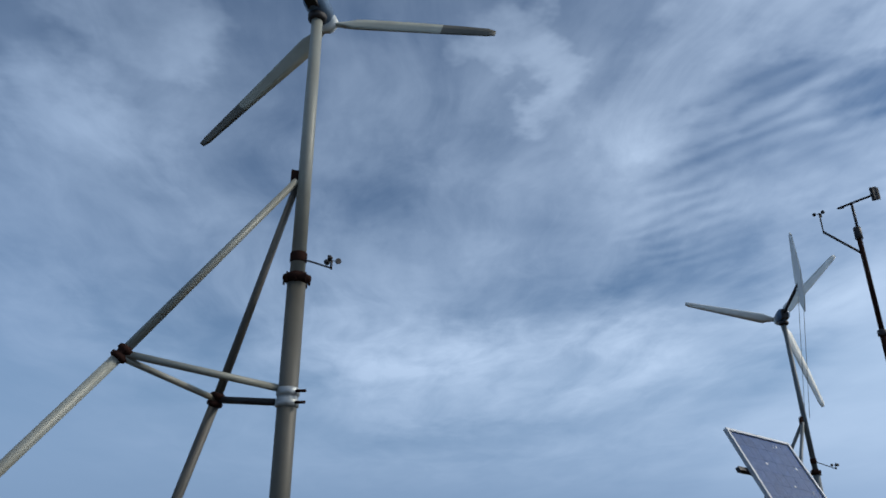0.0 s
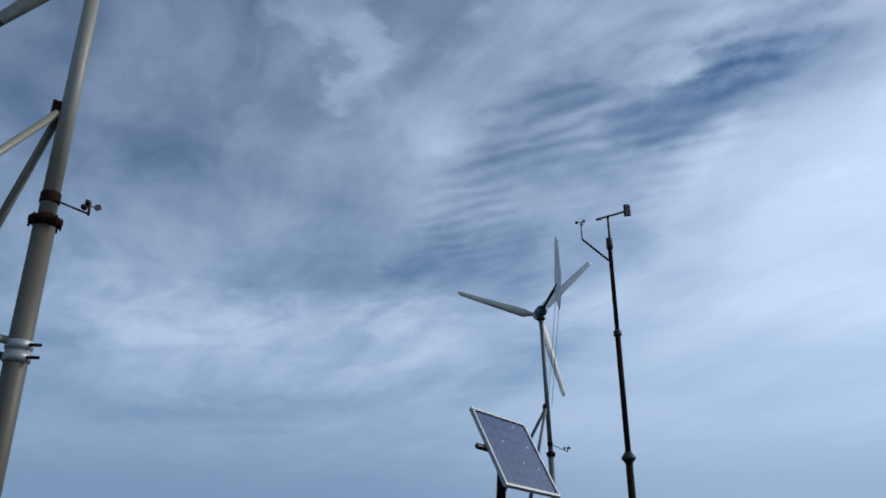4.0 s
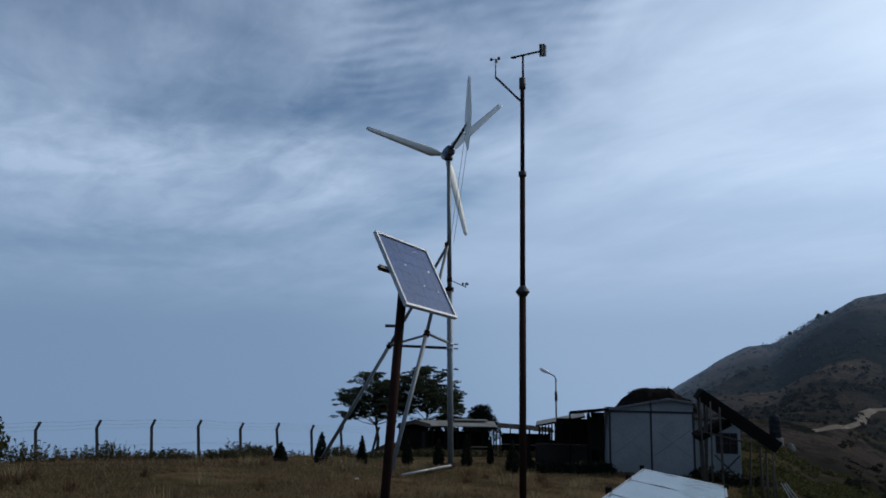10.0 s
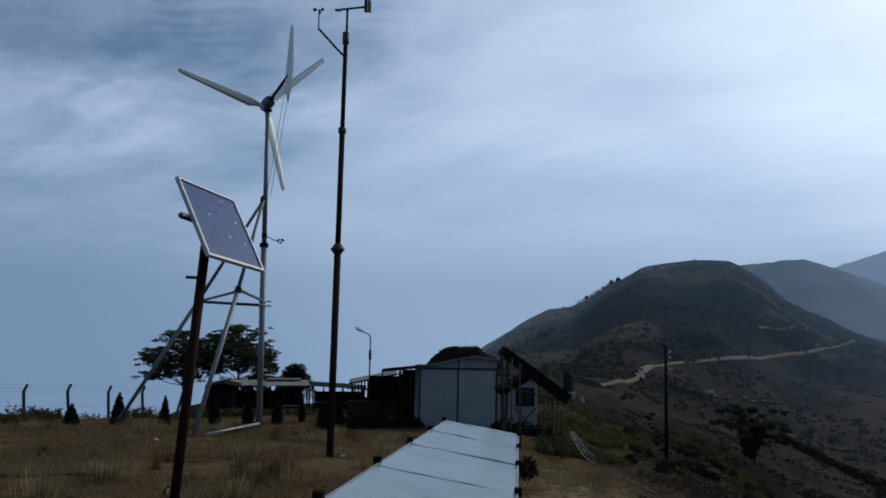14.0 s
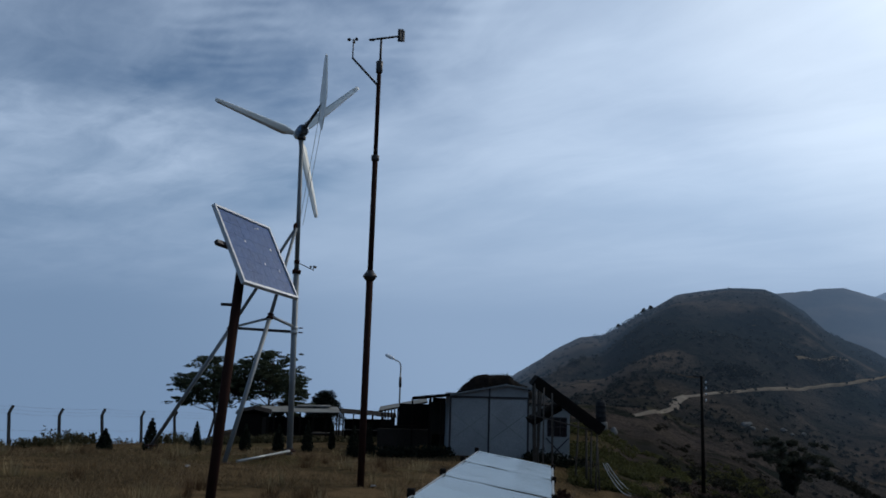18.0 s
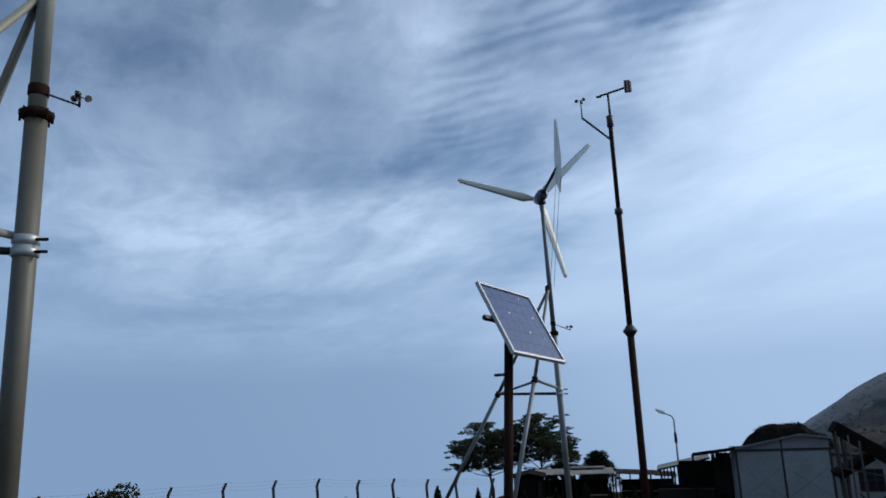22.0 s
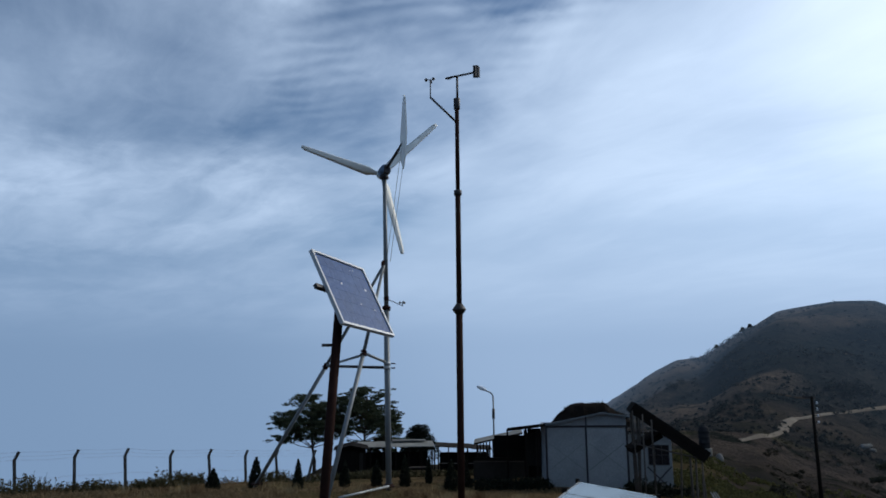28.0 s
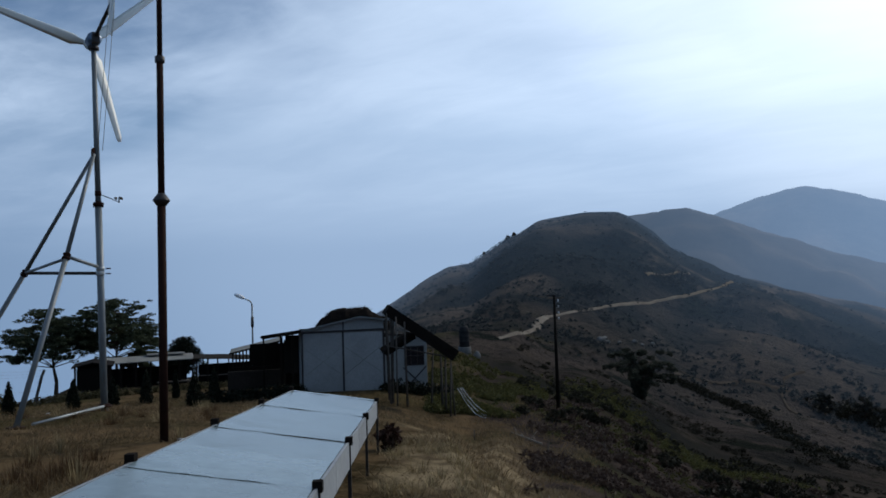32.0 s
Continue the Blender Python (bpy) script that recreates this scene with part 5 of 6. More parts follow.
def porch_house():
    o = S(-3.0, 8.5, -0.6)
    t = thing("porch_house", o, "long low house with pale roof over a dark columned porch", "house")
    part("wall", slab(B(), S(-1.75, 9.9, 0.7) - o, SR * 1.15, SF * 0.08, SU * 1.0), M_SHADEWALL, t)
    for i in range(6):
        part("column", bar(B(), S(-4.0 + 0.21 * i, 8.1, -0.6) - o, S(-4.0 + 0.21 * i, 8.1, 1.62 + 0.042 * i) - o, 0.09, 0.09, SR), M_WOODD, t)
    part("parapet", slab(B(), S(-2.9, 8.0, -0.1) - o, SR * 1.25, SF * 0.05, SU * 0.85), M_SHADEWALL, t)
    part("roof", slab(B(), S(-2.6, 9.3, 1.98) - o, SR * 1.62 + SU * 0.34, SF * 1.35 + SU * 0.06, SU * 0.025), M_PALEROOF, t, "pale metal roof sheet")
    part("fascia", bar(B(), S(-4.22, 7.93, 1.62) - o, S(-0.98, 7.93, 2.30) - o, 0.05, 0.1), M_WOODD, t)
    return t


porch_house()


def window_wall():
    o = S(5.6, 1.0, -0.3)
    t = thing("side_room", o, "pale sheet-walled side room with dark barred window and crossed braces", "hut")
    a0, a1, w0, w1, z0, z1 = 4.55, 6.95, 5.69, 6.80, 1.05, 2.1
    d = 1.0
    for name, p0, p1, q0, q1 in (("wall_panel", a0, w0, -0.6, 2.7), ("wall_panel", w1, a1, -0.6, 2.7), ("wall_panel", w0, w1, -0.6, z0), ("wall_panel", w0, w1, z1, 2.7)):
        # front panels take the darker sheet colour to imitate the awning's shade
        part(name, slab(B(), S((p0 + p1) / 2, d, (q0 + q1) / 2) - o, SR * ((p1 - p0) / 2), SF * 0.04, SU * ((q1 - q0) / 2)), M_BRACE_SHADEWALL, t)
    win = part("window_frame", bar(B(), S(w0, d - 0.05, z1) - o, S(w1, d - 0.05, z1) - o, 0.05, 0.06), M_DARK, t)
    part("pane", slab(B(), S((w0 + w1) / 2, d + 0.02, (z0 + z1) / 2) - o, SR * ((w1 - w0) / 2), SF * 0.008, SU * ((z1 - z0) / 2)), M_GLASS, win)
    for k in range(4):
        a = w0 + (w1 - w0) * k / 3
        part("mullion", bar(B(), S(a, d - 0.04, z0) - o, S(a, d - 0.04, z1) - o, 0.04, 0.04, SR), M_DARK, win)
    for z in (z0, (z0 + z1) / 2):
        part("transom", bar(B(), S(w0, d - 0.045, z) - o, S(w1, d - 0.045, z) - o, 0.04, 0.04), M_DARK, win)
    part("brace", bar(B(), S(5.6, d - 0.06, 0.95) - o, S(6.9, d - 0.06, -0.35) - o, 0.03, 0.07), M_DARK, t)
    part("brace", bar(B(), S(5.6, d - 0.055, -0.35) - o, S(6.9, d - 0.055, 0.95) - o, 0.03, 0.07), M_DARK, t)
    part("roof", slab(B(), S(5.75, 2.3, 2.78) - o, SR * 1.35 - SU * 0.12, SF * 1.6, SU * 0.03), M_WOODD, t)
    part("side_wall", slab(B(), S(a1, 2.4, 1.0) - o, SF * 1.35, SR * 0.04, SU * 1.65), M_WALLSHEET, t)
    part("floor_beam", bar(B(), S(4.4, 0.7, -0.45) - o, S(7.0, 0.7, -0.45) - o, 0.2, 0.25), M_WOODD, t)
    return t


window_wall()


def pole_awning():
    a, b = Vector((28.45, 23.25, -1.3)), Vector((29.0, 19.7, -3.42))
    deep = Vector((0.72, 0.69, 0)) * 2.3
    o = Vector((28.9, 22.0, -6.2))
    t = thing("pole_awning", o, "steep dark thatch awning on thin rough poles", "shelter")
    along = b - a
    nrm = along.cross(deep).normalized()
    if nrm.z < 0:
        nrm = -nrm
    bm = slab(B(), (a + b + deep) / 2 - o, along / 2, deep / 2, nrm * 0.26)
    part("thatch_roof", bm, M_THATCH, t)
    fr = B()
    rnd = random.Random(5)
    for i in range(150):
        p = a + along * rnd.random() + deep * rnd.choice([0, 1, rnd.random()]) - nrm * rnd.uniform(-0.13, 0.1)
        tube(fr, p - o, p - o + along.normalized() * rnd.uniform(0.1, 0.4) - nrm * rnd.uniform(0, 0.12), 0.012, 0.004, seg=4)
    part("loose_thatch", fr, M_THATCH, t)["kind"] = "stuff"
    top_, low_ = S(5.1, -5.3, 3.11), S(3.7, -5.3, 2.35)
    fall = (low_ - top_) / 2
    part("inner_roof", slab(B(), (top_ + low_) / 2 + SF * 0.9 - o, fall, SF * 0.9, fall.cross(SF).normalized() * 0.13), M_THATCH, t)
    spots = [(28.35, 23.2, -1.45), (28.62, 23.0, -1.5), (28.9, 23.4, -1.5), (28.2, 22.5, -1.6), (28.45, 22.2, -1.85), (29.2, 24.0, -1.6), (28.95, 19.95, -3.4), (29.55, 20.7, -3.45), (30.4, 21.6, -3.5), (29.25, 20.2, -3.4), (30.6, 22.2, -3.3)]
    for i, (x, y, z) in enumerate(spots):
        g = height(x, y) - 0.1
        r = 0.04 + 0.012 * (i % 3)
        sx_, sy_ = rnd.uniform(-0.15, 0.15), rnd.uniform(-0.15, 0.15)
        part("pole", tube(B(), Vector((x + sx_, y + sy_, g)) - o, Vector((x, y, z)) - o, r * 1.1, r * 0.8, seg=8), M_POLEW, t)
    part("rail", tube(B(), Vector((28.4, 23.2, -3.0)) - o, Vector((29.0, 19.9, -3.5)) - o, 0.035, seg=8), M_POLEW, t)
    return t


pole_awning()


def thatched_hut():
    o = S(3.8, 11, -0.3)
    t = thing("thatched_hut", o, "rough dark thatched hut roof behind the shed", "hut")
    outline = [(1.2, 2.75), (1.7, 3.35), (2.3, 3.86), (3.0, 4.07), (4.0, 4.1), (4.8, 4.17), (5.2, 3.75), (5.7, 3.5), (6.3, 3.3), (6.5, 2.75)]
    bm = B()
    rows = []
    for i in range(37):
        a = 1.2 + 5.3 * i / 36
        col = []
        for j in range(13):
            d = -2.1 + 4.2 * j / 12
            k = 1 - (abs(d) / 2.1) ** 3
            z = 2.6 + (interp(a, outline) - 2.6) * k + 0.14 * bumps(a, d, 0.5, 9) * (0.3 + k) + 0.06 * bumps(a, d, 0.17, 4)
            col.append(bm.verts.new(S(a, 11 + d * (0.75 + 0.25 * min(1, (a - 1.0) / 1.2)), z) - o))
        rows.append(col)
    for p, q in zip(rows, rows[1:]):
        for j in range(12):
            bm.faces.new((p[j], q[j], q[j + 1], p[j + 1]))
    part("thatch_roof", bm, M_THATCH, t)
    fr = B()
    rnd = random.Random(15)
    for k in range(260):
        a, d = rnd.uniform(1.4, 6.3), rnd.uniform(-1.9, 0.6)
        p = S(a, 11 + d, 2.6 + (interp(a, outline) - 2.6) * (1 - (abs(d) / 2.1) ** 3)) - o
        tube(fr, p, p + Vector((rnd.uniform(-0.2, 0.2), rnd.uniform(-0.2, 0.2), rnd.uniform(-0.05, 0.14))), 0.02, 0.006, seg=4)
    part("loose_thatch", fr, M_THATCH, t)["kind"] = "stuff"
    part("wall", slab(B(), S(3.9, 11, 1.1) - o, SR * 2.2, SF * 1.7, SU * 1.6), M_SHADEWALL, t)
    return t


thatched_hut()


def water_tank():
    x, y = 66.2, 44.9
    b = on(x, y)
    t = thing("water_tank", b, "black plastic water tank on a pale masonry stand", "tank")
    z = TANK_Z - b.z
    part("stand", lathe(B(), (0, 0, -0.3), (0, 0, 1), [(0, 0.75), (z + 0.25, 0.7), (z + 0.3, 0.66)], 12), M_PALEWALL, t)
    part("tank", lathe(B(), (0, 0, z), (0, 0, 1), [(0, 0.50), (0.08, 0.55), (0.5, 0.54), (0.55, 0.58), (0.6, 0.54), (1.05, 0.54), (1.1, 0.58), (1.15, 0.54), (1.6, 0.54), (1.65, 0.58), (1.7, 0.54), (1.95, 0.52), (2.15, 0.38), (2.22, 0.22)], 24), M_TANK, t)
    part("lid", lathe(B(), (0, 0, z + 2.2), (0, 0, 1), [(0, 0.22), (0.08, 0.22), (0.12, 0.1)], 14), M_TANK, t)
    return t


TANK_Z = -6.85
water_tank()


def rubble_sack():
    b = on(67.2, 44.0)
    ob = part("white_sack", lathe(B(), (0, 0, -0.05), (0.1, 0, 1), [(0, 0.3), (0.2, 0.42), (0.5, 0.4), (0.8, 0.2), (0.9, 0.1)], 12), M_PALEWALL, None)
    ob.location = b
    return tagged(ob, "pale bulging sack beside the tank stand", "sack")


rubble_sack()


# ---- huts and pavilion by the trees ----
def open_hut():
    b = on(30.75, 54.5)
    t = thing("wooden_hut", b, "low dark timber hut with open sides under trees", "hut")
    r, f = Vector((0.86, -0.51, 0)), Vector((0.51, 0.86, 0))
    z = -5.12 - b.z
    for s in (-1, 1):
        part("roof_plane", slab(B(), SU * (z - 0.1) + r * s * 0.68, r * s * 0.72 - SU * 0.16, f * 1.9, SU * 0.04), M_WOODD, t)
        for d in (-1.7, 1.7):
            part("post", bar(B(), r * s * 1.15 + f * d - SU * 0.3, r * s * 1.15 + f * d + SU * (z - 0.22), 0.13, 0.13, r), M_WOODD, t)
    part("wall", slab(B(), f * -1.65 + r * -0.25 + SU * (z * 0.42), r * 0.8, f * 0.05, SU * (z * 0.44)), M_SHADEWALL, t)
    part("wall", slab(B(), f * 1.65 + SU * (z * 0.45), r * 1.15, f * 0.05, SU * (z * 0.45)), M_SHADEWALL, t)
    part("doorway_panel", slab(B(), f * -1.6 + r * 0.85 + SU * (z * 0.4), r * 0.16, f * 0.03, SU * (z * 0.38)), M_DULLWALL, t)
    return t


open_hut()


def pavilion():
    b = on(39.9, 63.0)
    t = thing("pavilion", b, "long open pavilion with pale metal roof on dark posts", "pavilion")
    r, f = Vector((0.85, -0.53, 0)), Vector((0.53, 0.85, 0))
    z = -6.15 - b.z
    for k in range(4):
        a = -3.2 + 1.9 * k
        part("roof_sheet", slab(B(), r * (a + 0.95) + f * 0.2 + SU * (z + 0.012 * (k % 2)), r * 0.97, f * 2.0 + SU * 0.1, SU * 0.03), M_PALEROOF, t)
    part("raised_roof", slab(B(), r * 2.0 + f * 1.6 + SU * (z + 0.26), r * 1.7, f * 0.8, SU * 0.04), M_PALEWALL, t)
    for k in range(7):
        for d in (-1.6, 2.0):
            part("post", bar(B(), r * (-3.1 + 1.25 * k) + f * d - SU * 0.3, r * (-3.1 + 1.25 * k) + f * d + SU * (z - 0.2 if d < 0 else z + 0.1), 0.14, 0.14, r), M_WOODD, t)
    part("back_wall", slab(B(), r * 0.4 + f * 2.1 + SU * 0.7, r * 3.5, f * 0.05, SU * 0.9), M_SHADEWALL, t)
    part("bench", slab(B(), r * 2.6 + f * -1.5 + SU * 0.45, r * 1.4, f * 0.25, SU * 0.05), M_POLEW, t)
    return t


pavilion()


def far_shelter():
    b = on(40.8, 52.4)
    t = thing("open_shelter", b, "small open shelter with dull roof on thin posts", "shelter")
    r, f = Vector((0.80, -0.60, 0)), Vector((0.60, 0.80, 0))
    z = -5.62 - b.z
    for k, (a, w, dz) in enumerate(((-1.5, 0.85, 0.06), (0.1, 0.9, -0.02), (1.7, 0.9, -0.16))):
        part("roof_sheet", slab(B(), r * a + SU * (z + dz), r * w - SU * 0.05, f * 1.2 + SU * 0.08, SU * 0.03), M_DULLWALL, t)
    for a in (-2.1, -1.2, -0.4, 0.5, 1.4, 2.3):
        for d in (-0.9, 0.9):
            part("post", bar(B(), r * a + f * d - SU * 0.3, r * a + f * d + SU * (z - 0.08), 0.1, 0.1, r), M_WOODD, t)
    part("back_wall", slab(B(), r * 0.2 + f * 1.1 + SU * 0.75, r * 2.2, f * 0.05, SU * 0.9), M_SHADEWALL, t)
    part("rail", bar(B(), r * -2.1 - f * 0.9 + SU * 0.9, r * 2.3 - f * 0.9 + SU * 0.85, 0.06, 0.08), M_POLEW, t)
    return t


far_shelter()


def stone_wall():
    t = thing("low_stone_wall", on(23.0, 52.0), "low broken pale stone wall at the field edge", "wall")
    o = on(23.0, 52.0)
    rnd = random.Random(9)
    for i in range(46):
        x, y = 20.5 + 0.17 * i + rnd.uniform(-0.05, 0.05), 53.0 - 0.075 * i
        p = on(x, y, 0.0)
        p.z += rnd.uniform(0.1, 0.35)
        bm = lathe(B(), p - o, (rnd.uniform(-0.4, 0.4), rnd.uniform(-0.4, 0.4), 1), [(-0.3, 0.08), (-0.12, 0.12), (0.02, 0.11), (0.06, 0.05)], 7)
        part("stone", bm, M_PALEWALL, t)
    return t


stone_wall()


# ---- utility pole ----
def utility_pole():
    b = on(42.4, 21.6)
    t = thing("utility_pole", b, "dark tapered utility pole with insulators on its side", "utility pole")
    z = -1.02 - b.z
    part("pole", tube(B(), (0, 0, -0.3), (0, 0, z), 0.12, 0.075, seg=12), M_WOODD, t)
    r = Vector((0.45, -0.89, 0))
    part("top_arm", bar(B(), r * -0.42 + SU * (z - 0.02), r * 0.1 + SU * (z - 0.06), 0.08, 0.1), M_DARK, t)
    part("end_cap", lathe(B(), r * -0.42 + SU * (z - 0.06), (0, 0, 1), [(0, 0.06), (0.04, 0.09), (0.12, 0.07)], 10), M_DARK, t)
    for k in range(4):
        zz = z - 0.35 - 0.36 * k
        arm = part("bracket", bar(B(), r * 0.05 + SU * zz, r * 0.24 + SU * zz, 0.04, 0.05), M_DARK, t)
        part("insulator", lathe(B(), r * 0.24 + SU * (zz - 0.08), (0, 0, 1), [(0, 0.03), (0.02, 0.06), (0.07, 0.035), (0.09, 0.06), (0.14, 0.03)], 10), M_LAMP, arm)
    return t


utility_pole()


# ---- hoses, sticks, litter ----
def curve_tube(name, pts, r, mat, parent=None, seg=8):
    """One bent tube through the points."""
    bm = B()
    rings = []
    for k, p in enumerate(pts):
        d = (pts[min(k + 1, len(pts) - 1)] - pts[max(k - 1, 0)]).normalized()
        s = d.cross(Vector((0, 0, 1)))
        if s.length < 1e-4:
            s = Vector((1, 0, 0))
        s.normalize()
        u = s.cross(d)
        rings.append([bm.verts.new(p + (s * math.cos(6.2832 * i / seg) + u * math.sin(6.2832 * i / seg)) * r) for i in range(seg)])
    for a, b in zip(rings, rings[1:]):
        for i in range(seg):
            bm.faces.new((a[i], a[(i + 1) % seg], b[(i + 1) % seg], b[i])).smooth = True
    bm.faces.new(rings[0][::-1])
    bm.faces.new(rings[-1])
    return part(name, bm, mat, parent)


def hose(shift, seed, label):
    rnd = random.Random(seed)
    pts = []
    for k in range(15):
        s = k / 14
        x, y = 29.9 + shift * (0.25 + 0.8 * s) + 0.7 * s + rnd.uniform(-0.02, 0.02), 20.2 - 1.15 * s + shift * 0.3 * s
        g = on(x, y, 0.05)
        g.z += 1.15 * max(0, 1 - s * 1.15) ** 1.8
        pts.append(g)
    ob = curve_tube("hose", pts, 0.02, M_PIPE)
    return tagged(ob, label, "hose", "pale hoses by the awning")


hose(-0.5, 1, "pale plastic hose trailing down from the awning")
hose(0.15, 2, "pale plastic hose trailing down from the awning")
hose(0.9, 3, "long pale hose curling onto the slope")


def ground_stick():
    pts = [on(3.0 + 0.17 * k, 12.7 - 0.03 * k + 0.05 * math.sin(k), 0.05) for k in range(12)]
    return tagged(curve_tube("fallen_branch", pts, 0.03, M_BARK), "long thin dark fallen branch in the grass", "branch")


ground_stick()


def litter(x, y, r, label):
    ob = part("stone", lathe(B(), (0, 0, -0.03), (0.1, 0.2, 1), [(0, r), (r * 0.3, r * 1.1), (r * 0.5, r * 0.7), (r * 0.6, r * 0.3)], 7), M_LAMP)
    ob.location = on(x, y, 0.05)
    return tagged(ob, label, "stone")


litter(8.62, 18.5, 0.07, "white painted stone lying in dry grass")
litter(17.6, 33.5, 0.11, "pale stone lying before the hut")


def ground_bar():
    a, b = Vector((11.42, 21.12, -3.57)), Vector((13.98, 22.25, -3.57))
    ob = part("ground_bar", tube(B(), (0, 0, 0), b - a, 0.042, seg=12), M_GALV)
    ob.location = a
    return tagged(ob, "pale steel pipe lying at the turbine foot", "pipe")


ground_bar()


# ---- bamboo clump and slope plants ----
def bamboo():
    b = on(102.6, 39.8)
    t = thing("bamboo_clump", b, "dark arching bamboo clump on the valley slope", "bamboo")
    rnd = random.Random(77)
    st = B()
    clumps = []
    for k in range(60):
        a = rnd.uniform(0, 6.28)
        tall = rnd.uniform(2.6, 7.0)
        out = rnd.uniform(0.2, 2.9)
        way = Vector((math.cos(a), math.sin(a), 0))
        p = [way * 0.4 - SU * 0.2, way * (0.4 + out * 0.35) + SU * tall * 0.55, way * (0.4 + out) + SU * tall * 0.95, way * (0.4 + out * 1.7) + SU * tall * 0.93, way * (0.4 + out * 2.0) + SU * tall * 0.88]
        limb(st, p, 0.05, 0.012, 5)
        for q in range(13):
            s = rnd.uniform(0.25, 2.7)
            m = int(s)
            cc = p[m + 1].lerp(p[min(m + 2, 4)], s - m) if s > 1 else p[0].lerp(p[1], s)
            clumps.append((tuple(cc), (0.4, 0.4, 0.32), 26))
    part("canes", st, M_BARK, t)
    ob = new("foliage", leaf_mesh("foliage", clumps, M_BAMBOO, (0.08, 0.24), 5))
    ob.parent = t
    return t


bamboo()


def bench_side_bush():
    return bush(12.95, 9.95, 0.26, 0.24, M_BROWN, "withered reddish-brown shrub beside the bench leg", 12, 420, (0.04, 0.11))


bench_side_bush()


def scatter(name, spots, mat, label, category, seed, size, per):
    cl = []
    for x, y, r in spots:
        z = height(x, y)
        cl.append(((x, y, z + r * 0.35), (r, r, r * 0.6), per))
    return tagged(new(name, leaf_mesh(name, cl, mat, size, seed)), label, category, kind="stuff")


def slope_spots(n, a0, a1, r0, r1, lo, hi, seed, thresh=-0.05, size=14):
    rnd = random.Random(seed)
    out = []
    while len(out) < n:
        a = radians(rnd.uniform(a0, a1))
        r = math.exp(rnd.uniform(math.log(r0), math.log(r1)))
        x, y = r * math.sin(a), r * math.cos(a)
        if noise.noise(Vector((x / size, y / size, seed))) < thresh:
            if rnd.random() > 0.03:
                continue
        out.append((x, y, rnd.uniform(lo, hi) * (0.5 + r / 160)))
    return out


scatter("slope_scrub", slope_spots(900, 60, 100, 62, 160, 0.10, 0.45, 3, 0.12), M_SCRUB, "low dark scrub on the valley slope", "scrub", 41, (0.03, 0.12), 60)
scatter("slope_plants", slope_spots(900, 62, 82, 34, 80, 0.06, 0.22, 8, 0.12), M_GREEN, "yellow-green plants on the slope below", "plants", 42, (0.03, 0.09), 26)
def along(pts, n, spread, lo, hi, seed):
    """Spots strewn along a line on the slope."""
    rnd = random.Random(seed)
    out = []
    for k in range(n):
        s = rnd.random() * (len(pts) - 1)
        i = min(int(s), len(pts) - 2)
        x = pts[i][0] + (pts[i + 1][0] - pts[i][0]) * (s - i) + rnd.gauss(0, spread)
        y = pts[i][1] + (pts[i + 1][1] - pts[i][1]) * (s - i) + rnd.gauss(0, spread)
        out.append((x, y, rnd.uniform(lo, hi)))
    return out


scatter("gully_bushes", along([(145, 49), (146, 44), (140, 34.6), (126, 25.6), (95, 15)], 420, 1.5, 0.3, 0.9, 71), M_SCRUB, "dark bushes filling the gully", "bushes", 72, (0.08, 0.26), 46)
scatter("valley_thicket", along([(163, 24.5), (168, 18.6), (174, 11.5), (177, 0), (178, -14)], 360, 3.0, 0.5, 1.5, 73), M_SCRUB, "dark thicket along the valley floor", "bushes", 74, (0.1, 0.32), 60)
scatter("valley_greens", along([(80, 36), (70, 29), (63, 22.1), (58, 18.5), (52, 12.5)], 1300, 2.4, 0.12, 0.42, 75), M_GREEN, "yellow-green weeds in a damp strip of the slope", "weeds", 76, (0.05, 0.14), 34)
scatter("brown_brush", slope_spots(1500, 61, 92, 18, 60, 0.14, 0.42, 18, 0.0, 5), M_BRUSH, "dark purplish-brown dry brush over the near slope", "brush", 77, (0.04, 0.13), 34)
scatter("slope_bushes", slope_spots(160, 60, 90, 34, 120, 0.35, 0.9, 19, 0.0, 9), M_SCRUB, "rounded dark bushes dotted over the slope", "bushes", 78, (0.06, 0.2), 150)
scatter("mound_plants", slope_spots(1100, 53.5, 62, 36, 66, 0.12, 0.42, 6, 0.0, 6), M_GREEN, "green and yellow weeds on the mound by the shed", "weeds", 44, (0.05, 0.13), 34)
scatter("hut_hedge", [(x, y, 0.5) for x, y in ((24 + 0.55 * k, 48.5 - 0.25 * k) for k in range(26))], M_WEED, "low dull hedge and weeds before the huts", "hedge", 45, (0.07, 0.16), 110)
# run before the side room is added in place of shadow and dark soil
scatter("shed_weeds", [(S(-5.2 + 0.2 * k, -0.5 - 0.35 * (k % 3), 0).x, S(-5.2 + 0.2 * k, -0.5 - 0.35 * (k % 3), 0).y, 0.42 + 0.1 * (k % 4)) for k in list(range(26)) + list(range(48, 64))], M_PINE, "dark weeds along the lean-to, standing in for shadowed soil by the shed", "weeds", 46, (0.05, 0.15), 130)


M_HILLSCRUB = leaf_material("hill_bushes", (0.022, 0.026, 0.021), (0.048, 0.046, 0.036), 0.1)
# leaves emit a blue glow that imitates haze on the hill
add_haze_glow(M_HILLSCRUB, 1.15, 1.35)


